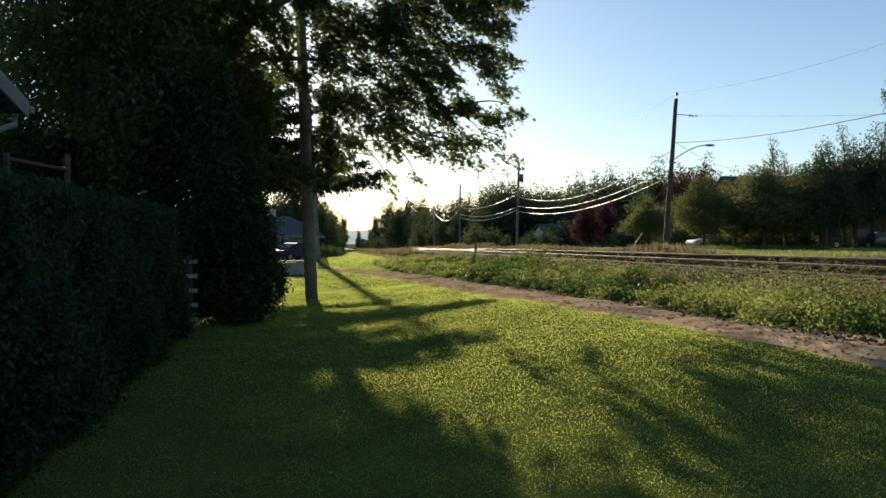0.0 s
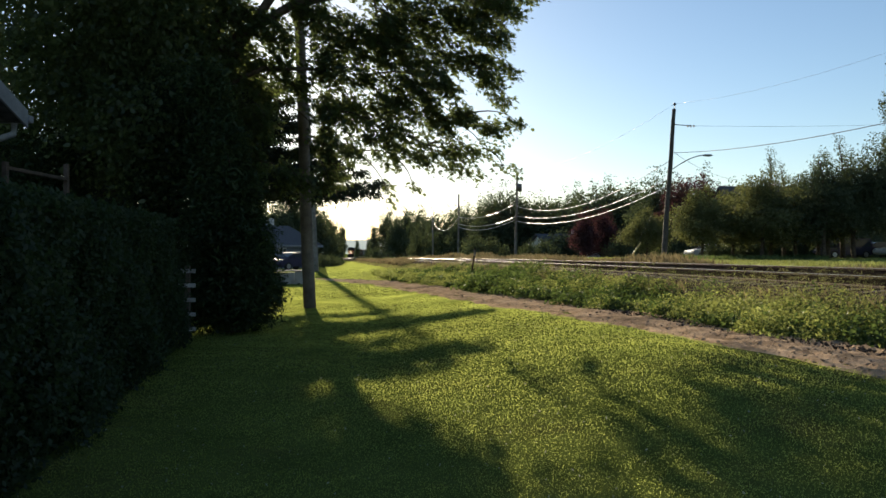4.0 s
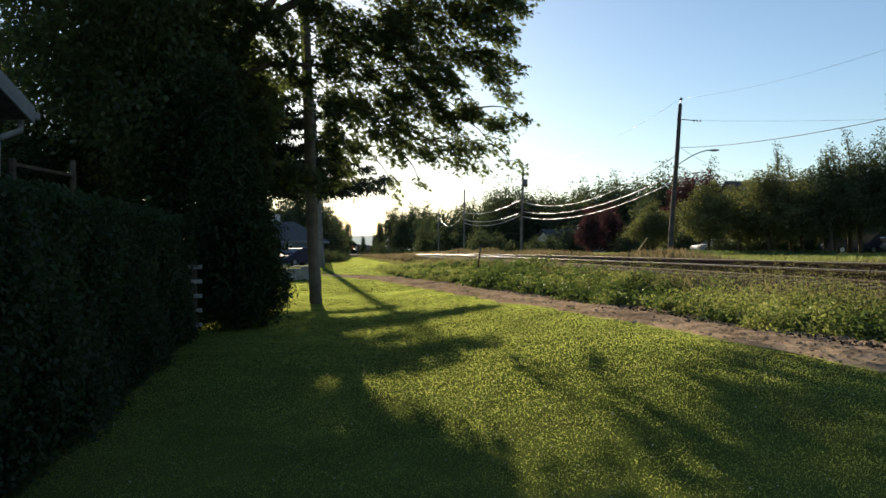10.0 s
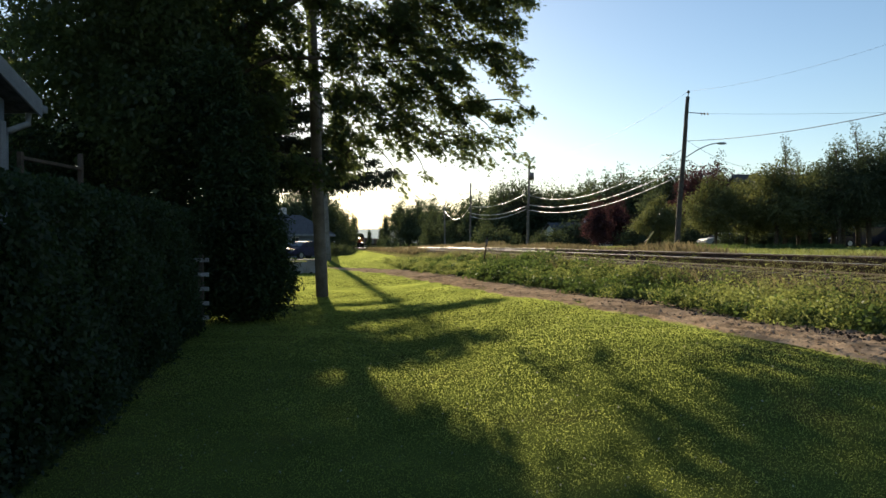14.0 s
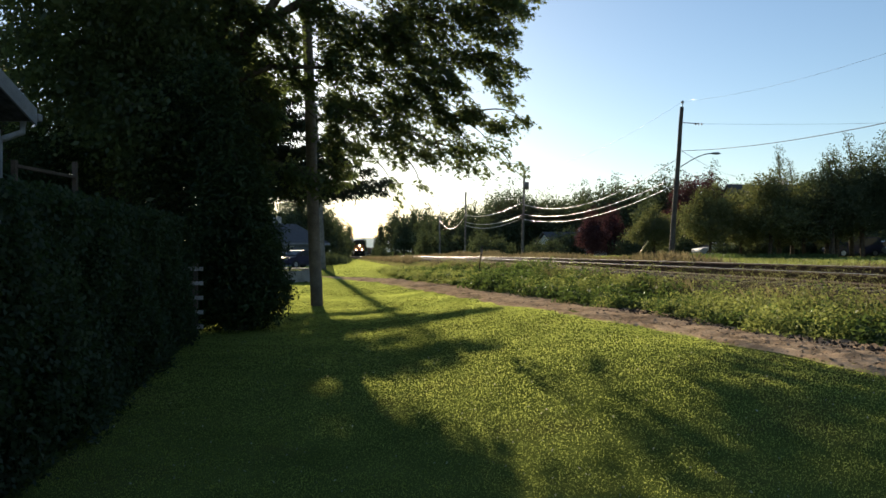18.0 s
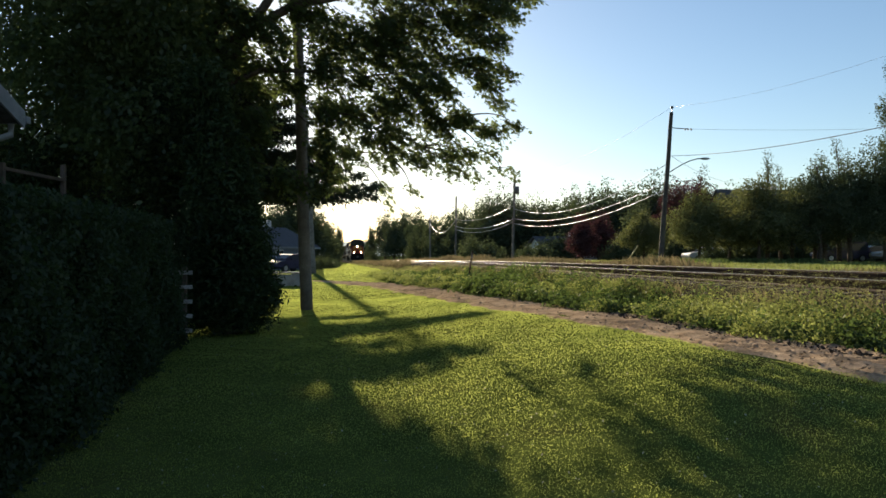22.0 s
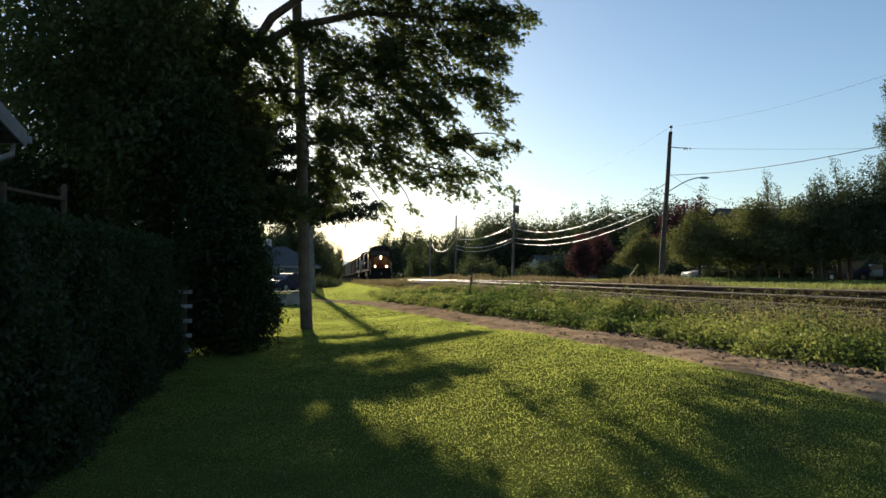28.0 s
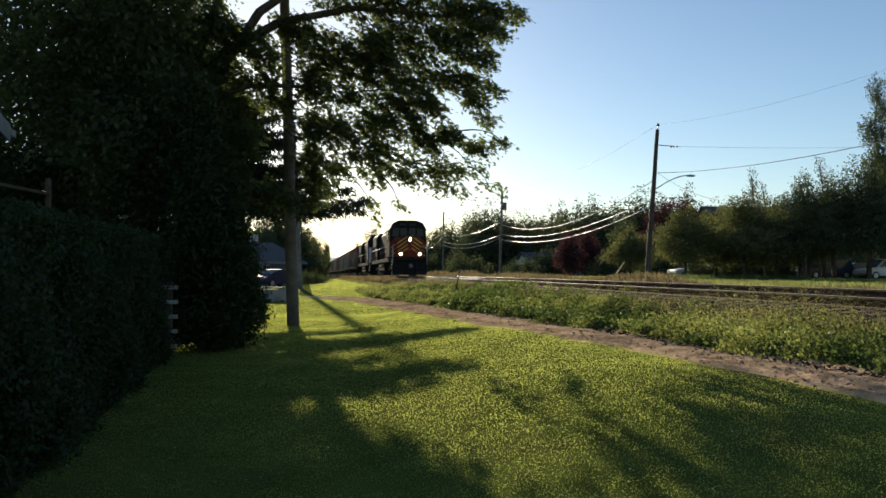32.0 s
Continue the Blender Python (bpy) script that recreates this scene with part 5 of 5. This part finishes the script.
x, y = strewn(60000, -1.0, 6.2, 34, 130, 1.4)
x, y = keep(x, y, lambda a, b: (a + SK * b > path_far(b)))
lp = np.stack([x, y, ground_z(x, y) + 0.01 + 0.05 * clumps(x * 0.2, y * 0.2) * rng.random(len(x))], 1)
tagged(part_mesh("bank_grass", scatter(TRI, lp, axes(rng.normal(size=lp.shape) * 0.65 + np.array([0, 0, 0.75]), rng.normal(size=lp.shape)), (0.012 + 0.0011 * y) * rng.uniform(0.6, 1.4, len(x))), M_LAWN), "short green grass beyond the path", "grass", kind="stuff")
# dead grass stands before the rails further off
x, y = strewn(13000, 6.2, 7.6, 60, 150, 1.2)
n = len(x)
tall_tufts = 0.55 + 0.45 * np.sin(y * 0.7) * np.sin(y * 0.31 + 1)
tagged(part_mesh("dry_grass", blades(x, y, (0.3 + 0.35 * rng.random(n)) * (0.7 + 0.4 * tall_tufts), 1.2 * fine(y), 0.25), M_DRY), "tall dead grass before the rails", "grass", kind="stuff")
x, y = strewn(40000, 13.0, 50, 30, 82, 1.1)
n = len(x)
tagged(part_mesh("field_grass", blades(x, y, 0.08 + 0.1 * rng.random(n), 1.6 * fine(y), 0.5), M_WEED), "green grass before the parked cars", "grass", kind="stuff")

# rough weeds before the parked cars
n = 9000
y = rng.uniform(52, 62, n)
x = (rng.uniform(1195, 1470, n) - 784) / 1358 * y
tagged(part_mesh("tall_weeds", blades(x, y, (0.15 + 0.3 * rng.random(n)) * (0.7 + 0.4 * np.sin(x * 1.7)), 0.035 * rng.uniform(0.6, 1.3, n), 0.3), M_WEED_DARK), "tall dark weeds before the parked cars", "weeds", kind="stuff")

# ---- clods and stones on the path ----
def clod(bm, a, b, r, flat):
    """A broken lump of earth: a squashed, knocked-about ball."""
    k = len(bm.verts)
    bmesh.ops.create_icosphere(bm, subdivisions=1, radius=r, matrix=Matrix.Translation((a, b, gz(a, b) + 0.032)) @ Euler((random.random() * 0.5, random.random() * 0.5, random.random() * 6)).to_matrix().to_4x4() @ Matrix.Diagonal((1, random.uniform(0.5, 1.1), flat, 1)))
    bm.verts.ensure_lookup_table()
    for v in bm.verts[k:]:
        v.co += Vector((random.gauss(0, 0.18 * r), random.gauss(0, 0.18 * r), random.gauss(0, 0.12 * r)))


x, y = strewn(3600, 0, 1, 2.5, 28, 1.7)
half = (path_far(y) - path_near(y)) / 2
x0 = path_mid(y) + half * np.clip(rng.normal(size=len(y)) * 0.55 + 0.15, -1, 1.05)
x = x0 - SK * y
cm = bmesh.new()
for a, b in zip(x, y):
    clod(cm, a, b, min(abs(random.gauss(0, 0.011)) + 0.004, 0.04), random.uniform(0.3, 0.6))
    if len(cm.verts) > 2400:
        tagged(part("clods", cm, M_CLOD), "loose clods and stones on the path", "clods", kind="stuff")
        cm = bmesh.new()
tagged(part("clods", cm, M_CLOD), "loose clods and stones on the path", "clods", kind="stuff")

x, y = strewn(1300, 0, 1, 3.5, 15, 1.3)
x = path_far(y) - 0.25 + rng.normal(size=len(y)) * 0.28 - SK * y
cm = bmesh.new()
for a, b in zip(x, y):
    clod(cm, a, b, min(abs(random.gauss(0, 0.012)) + 0.006, 0.04), random.uniform(0.5, 0.8))
    if len(cm.verts) > 2400:
        tagged(part("gravel", cm, M_BALLAST), "dark loose gravel along the path's edge", "gravel", kind="stuff")
        cm = bmesh.new()
tagged(part("gravel", cm, M_BALLAST), "dark loose gravel along the path's edge", "gravel", kind="stuff")

# ---- the train ----
SPEED = 10.8
FRONT = 64.0


def truck(parent, y, axles=3, wheels=True):
    t = part("truck_frame", box(0, y, 0.72, 2.3, 1.75 * axles - 1.2, 0.42, 0.06), M_BLACK, parent, "black truck frame")
    for k in range(axles):
        yy = y + (k - (axles - 1) / 2) * 1.75
        bm = tube([(-0.78, 0, 0), (0.78, 0, 0)], 0.09, 8)
        for s in (-1, 1):
            tube([(s * 0.69, 0, 0), (s * 0.73, 0, 0), (s * 0.735, 0, 0), (s * 0.86, 0, 0)], [0.54, 0.54, 0.5, 0.5], 22, bm)
        part("wheelset", bm, M_STEEL, t, at=pose(0, yy, 0.5))
    return t


def loco(front, label, lit):
    e = empty("locomotive", Matrix(), label, "locomotive", "locomotives of the train")
    part("underframe", box(0, 11.0, 1.42, 2.9, 21.2, 0.34, 0.03), M_BLACK, e)
    part("fuel_tank", prism([(-1.35, 0.55), (-1.1, 0.35), (1.1, 0.35), (1.35, 0.55), (1.35, 1.25), (-1.35, 1.25)], 8.2, 13.6), M_BLACK, e)
    truck(e, 4.3)
    truck(e, 17.7)
    # nose, cab, hood
    nose = bmesh.new()
    prof = [(0.55, 1.6), (0.42, 2.3), (0.62, 3.05), (0.95, 3.3), (1.95, 3.32), (1.95, 1.6)]
    prism(prof, -1.05, 1.05, nose)
    bmesh.ops.rotate(nose, verts=nose.verts, matrix=Matrix.Rotation(math.pi / 2, 3, "Z"))
    bmesh.ops.transform(nose, verts=nose.verts, matrix=Matrix.Diagonal((-1, 1, 1, 1)))
    bmesh.ops.recalc_face_normals(nose, faces=nose.faces)
    bmesh.ops.bevel(nose, geom=nose.edges[:], offset=0.1, segments=2, affect="EDGES")
    part("nose", nose, M_LOCO_FRONT, e)
    cab = prism([(-1.58, 1.6), (1.58, 1.6), (1.58, 3.95), (1.28, 4.5), (0.75, 4.72), (-0.75, 4.72), (-1.28, 4.5), (-1.58, 3.95)], 1.7, 4.6)
    bmesh.ops.bevel(cab, geom=cab.edges[:], offset=0.06, segments=2, affect="EDGES")
    cab_o = part("cab", cab, M_BLACK, e)
    part("front_plate", prism([(-1.5, 1.66), (1.5, 1.66), (1.5, 2.9), (1.1, 3.3), (-1.1, 3.3), (-1.5, 2.9)], 1.655, 1.71), M_LOCO_FRONT, e, "dull red plate on the cab front")
    part("cab_roof", prism([(-1.63, 3.94), (-1.31, 4.53), (-0.76, 4.77), (0.76, 4.77), (1.31, 4.53), (1.63, 3.94), (1.56, 3.94), (1.26, 4.48), (0.74, 4.7), (-0.74, 4.7), (-1.26, 4.48), (-1.56, 3.94)], 1.62, 4.68), M_LOCO_GREY, e, "grey-black curved cab roof")
    for s in (-1, 1):
        part("windscreen", prism([(s * 0.12, 3.45), (s * 0.66, 3.45), (s * 0.66, 4.1), (s * 0.12, 4.12)], 1.66, 1.72), M_CAB_GLASS, cab_o)
        part("side_windscreen", prism([(s * 0.78, 3.4), (s * 1.36, 3.4), (s * 1.3, 4.0), (s * 0.78, 4.1)], 1.66, 1.72), M_CAB_GLASS, cab_o)
        part("cab_window", box(s * 1.59, 3.1, 3.45, 0.03, 1.3, 0.7, 0.01), M_CAB_GLASS, cab_o)
        # slanting stripes over the nose and on across the cab front
        for k in range(5):
            z0 = 3.3 - 0.34 * k
            p = [(s * 0.16, z0), (s * 0.16, z0 + 0.13), (s * 1.03, z0 - 0.62 + 0.13), (s * 1.03, z0 - 0.62)]
            if p[3][1] < 1.62:
                p[2], p[3] = (s * 0.95, 1.74), (s * 0.78, 1.64)
            if p[0][1] > 2.0:
                part("stripe", prism(p, 0.36 + 0.03 * (k == 0), 0.6), M_LOCO_YEL, e, "amber slanting stripe")
            q = [(s * 1.06, z0 - 0.64), (s * 1.06, z0 - 0.51), (s * 1.5, z0 - 0.83), (s * 1.5, z0 - 0.96)]
            if q[3][1] > 1.6:
                part("cab_stripe", prism(q, 1.615, 1.66), M_LOCO_YEL, e, "amber slanting stripe")
        part("ditch_housing", tube([(s * 0.79, 0.2, 1.84), (s * 0.79, 0.45, 1.84)], [0.15, 0.17], 14), M_BLACK, e)
        part("ditch_light", tube([(s * 0.79, 0.17, 1.84), (s * 0.79, 0.2, 1.84)], 0.09, 14), M_LAMP_AMBER if lit else M_GALV, e, "round lit ditch light" if lit else "")
        part("step_well", box(s * 1.25, 0.75, 1.0, 0.45, 0.8, 0.9, 0.03), M_BLACK, e)
        for k in range(3):
            part("step", box(s * 1.42, 0.75, 0.65 + 0.3 * k, 0.2, 0.7, 0.03), M_WHITE, e)
        for yy in [0.35] + [5.0 + 2.3 * k for k in range(8)]:
            part("stanchion", tube([(s * 1.44, yy, 1.58), (s * 1.44, yy, 2.65)], 0.022, 6), M_LOCO_GREY, e)
        part("handrail", tube([(s * 1.44, 4.9, 2.65), (s * 1.44, 12, 2.65), (s * 1.44, 21.2, 2.65)], 0.022, 6), M_WHITE, e, "white handrail")
        part("grab_iron", tube([(s * 1.44, 0.35, 1.0), (s * 1.44, 0.3, 2.6), (s * 1.2, 0.5, 2.6)], 0.022, 6), M_WHITE, e)
        part("radiator_grille", box(s * 1.31, 18.6, 3.5, 0.06, 3.6, 0.9, 0.02), M_LOCO_GREY, e)
        part("side_stripe", box(s * 1.0, 11.5, 2.35, 0.05, 13.0, 0.28), M_LOCO_RED, e, "faded red stripe along the hood")
        part("air_tank", tube([(s * 1.2, 8.6, 1.0), (s * 1.2, 13.0, 1.0)], 0.2, 10), M_STEEL, e)
        part("number_board", box(s * 0.42, 1.64, 4.42, 0.5, 0.1, 0.2, 0.02), M_LOCO_GREY, cab_o)
    part("front_band", box(0, 0.3, 1.7, 2.2, 0.08, 0.1), M_LOCO_RED, e, "faded red band below the nose")
    part("hood", prism([(-0.98, 1.6), (0.98, 1.6), (0.98, 4.0), (0.7, 4.3), (-0.7, 4.3), (-0.98, 4.0)], 4.6, 16.4), M_BLACK, e, "black engine hood")
    part("rear_hood", prism([(-1.28, 1.6), (1.28, 1.6), (1.28, 4.1), (1.0, 4.4), (-1.0, 4.4), (-1.28, 4.1)], 16.4, 21.2), M_BLACK, e)
    part("exhaust_stack", box(0, 10.0, 4.42, 0.7, 1.2, 0.25, 0.03), M_LOCO_GREY, e)
    for k in range(3):
        part("roof_fan", tube([(0, 13.2 + 1.5 * k, 4.28 if k < 2 else 4.38), (0, 13.2 + 1.5 * k, 4.5)], 0.62, 18), M_LOCO_GREY, e)
    part("blower_bulge", box(0.5, 6.4, 3.6, 1.3, 2.6, 0.9, 0.08), M_BLACK, e)
    part("horn", tube([(0, 4.0, 4.6), (0, 4.0, 4.75), (0, 3.5, 4.8)], [0.03, 0.04, 0.09], 8), M_STEEL, e)
    part("headlight_housing", box(0, 0.42, 3.12, 0.3, 0.3, 0.52, 0.05), M_BLACK, e)
    for k in range(2):
        part("headlight", tube([(0, 0.24, 3.0 + 0.2 * k), (0, 0.27, 3.0 + 0.2 * k)], 0.07, 14), M_LAMP if lit else M_GALV, e, "lit twin headlight" if lit else "")
    part("anticlimber", box(0, 0.18, 1.45, 2.7, 0.3, 0.3, 0.05), M_BLACK, e)
    part("coupler", box(0, -0.2, 0.85, 0.3, 0.7, 0.34, 0.06), M_STEEL, e)
    plow = bmesh.new()
    q = [(-1.45, 0.35, 0.12), (0, -0.1, 0.12), (1.45, 0.35, 0.12), (1.45, 0.55, 1.25), (0, 0.2, 1.25), (-1.45, 0.55, 1.25)]
    f1, f2 = [plow.verts.new(v) for v in q], [plow.verts.new((v[0], v[1] + 0.06, v[2])) for v in q]
    for f in (f1, f2[::-1]):
        plow.faces.new((f[0], f[1], f[4], f[5])) if f is f1 else plow.faces.new((f[5], f[4], f[1], f[0]))
        plow.faces.new((f[1], f[2], f[3], f[4])) if f is f1 else plow.faces.new((f[4], f[3], f[2], f[1]))
    part("snow_plow", plow, M_BLACK, e)
    for s in (-1, 1):
        part("hose", tube([(s * 0.5, 0.1, 1.2), (s * 0.55, -0.1, 0.8), (s * 0.5, 0.0, 0.4)], 0.03, 6), M_TYRE, e)
    return e


def boxcar(paint, label, tall=4.1):
    e = empty("freight_car", Matrix(), label, "freight car", "freight cars of the train")
    part("sill_frame", box(0, 8.5, 1.05, 2.8, 16.6, 0.3, 0.03), M_BLACK, e)
    body = prism([(-1.5, 1.2), (1.5, 1.2), (1.5, tall), (0.9, tall + 0.18), (-0.9, tall + 0.18), (-1.5, tall)], 0.5, 16.5)
    part("body", body, paint, e)
    for s in (-1, 1):
        for k in range(15):
            part("rib", box(s * 1.53, 0.9 + 1.1 * k, 1.2 + (tall - 1.2) / 2, 0.08, 0.1, tall - 1.25), paint, e)
        part("ladder", box(s * 1.5, 0.35, 2.3, 0.4, 0.05, 2.2, 0.01), M_STEEL, e)
        part("side_sill", box(s * 1.5, 8.5, 1.22, 0.1, 16.0, 0.16), M_BLACK, e)
    truck(e, 2.3, 2)
    truck(e, 14.7, 2)
    return e


LEAD = loco(0, "black freight locomotive with amber nose stripes and lit headlights", True)
SECOND = loco(22.6, "second black freight locomotive with white steps and handrails", False)
for s in (-1, 1):
    part("end_panel", box(s * 1.45, 0.4, 2.35, 0.28, 0.06, 1.7, 0.01), M_WHITE, SECOND, "white panel at the corner of the walkway")
    part("side_panel", box(s * 1.6, 2.2, 2.9, 0.03, 0.3, 2.0, 0.005), M_WHITE, SECOND, "white panel on the cab side")
CARS = [boxcar(M_CAR_BROWN, "rusty brown ribbed freight car"), boxcar(M_CAR_GREY, "grey ribbed freight car")]
for k in range(12):
    CARS.append(copy_thing(CARS[(k + 1) % 2], Matrix()))


def motions():
    """The whole train rolls up the line at one speed."""
    offsets = [(LEAD, 0.0), (SECOND, 22.6)] + [(c, 45.4 + 17.6 * i) for i, c in enumerate(CARS)]
    for thing, off in offsets:
        rows = []
        for t in range(0, 33):
            y = FRONT + SPEED * (32 - t) + off * 0.988
            a, b = on_line(8.7, y), on_line(8.7, y + 12.0)
            d = b - a
            rows.append((t, pose(a.x, a.y, a.z, math.degrees(math.atan2(d.z, d.xy.length)), 0, math.degrees(math.atan2(-d.x, d.y)))))
        walk(thing, rows)
    for thing in (LEAD, SECOND):
        for w in thing.children_recursive:
            if w.name.startswith("wheelset"):
                x, y, z = w.matrix_basis.translation
                turn = math.degrees(SPEED * 1.012 / 0.5 / 15)
                walk(w, [(k / 15, pose(x, y, z, (k * turn) % 360)) for k in range(481)])


motions()
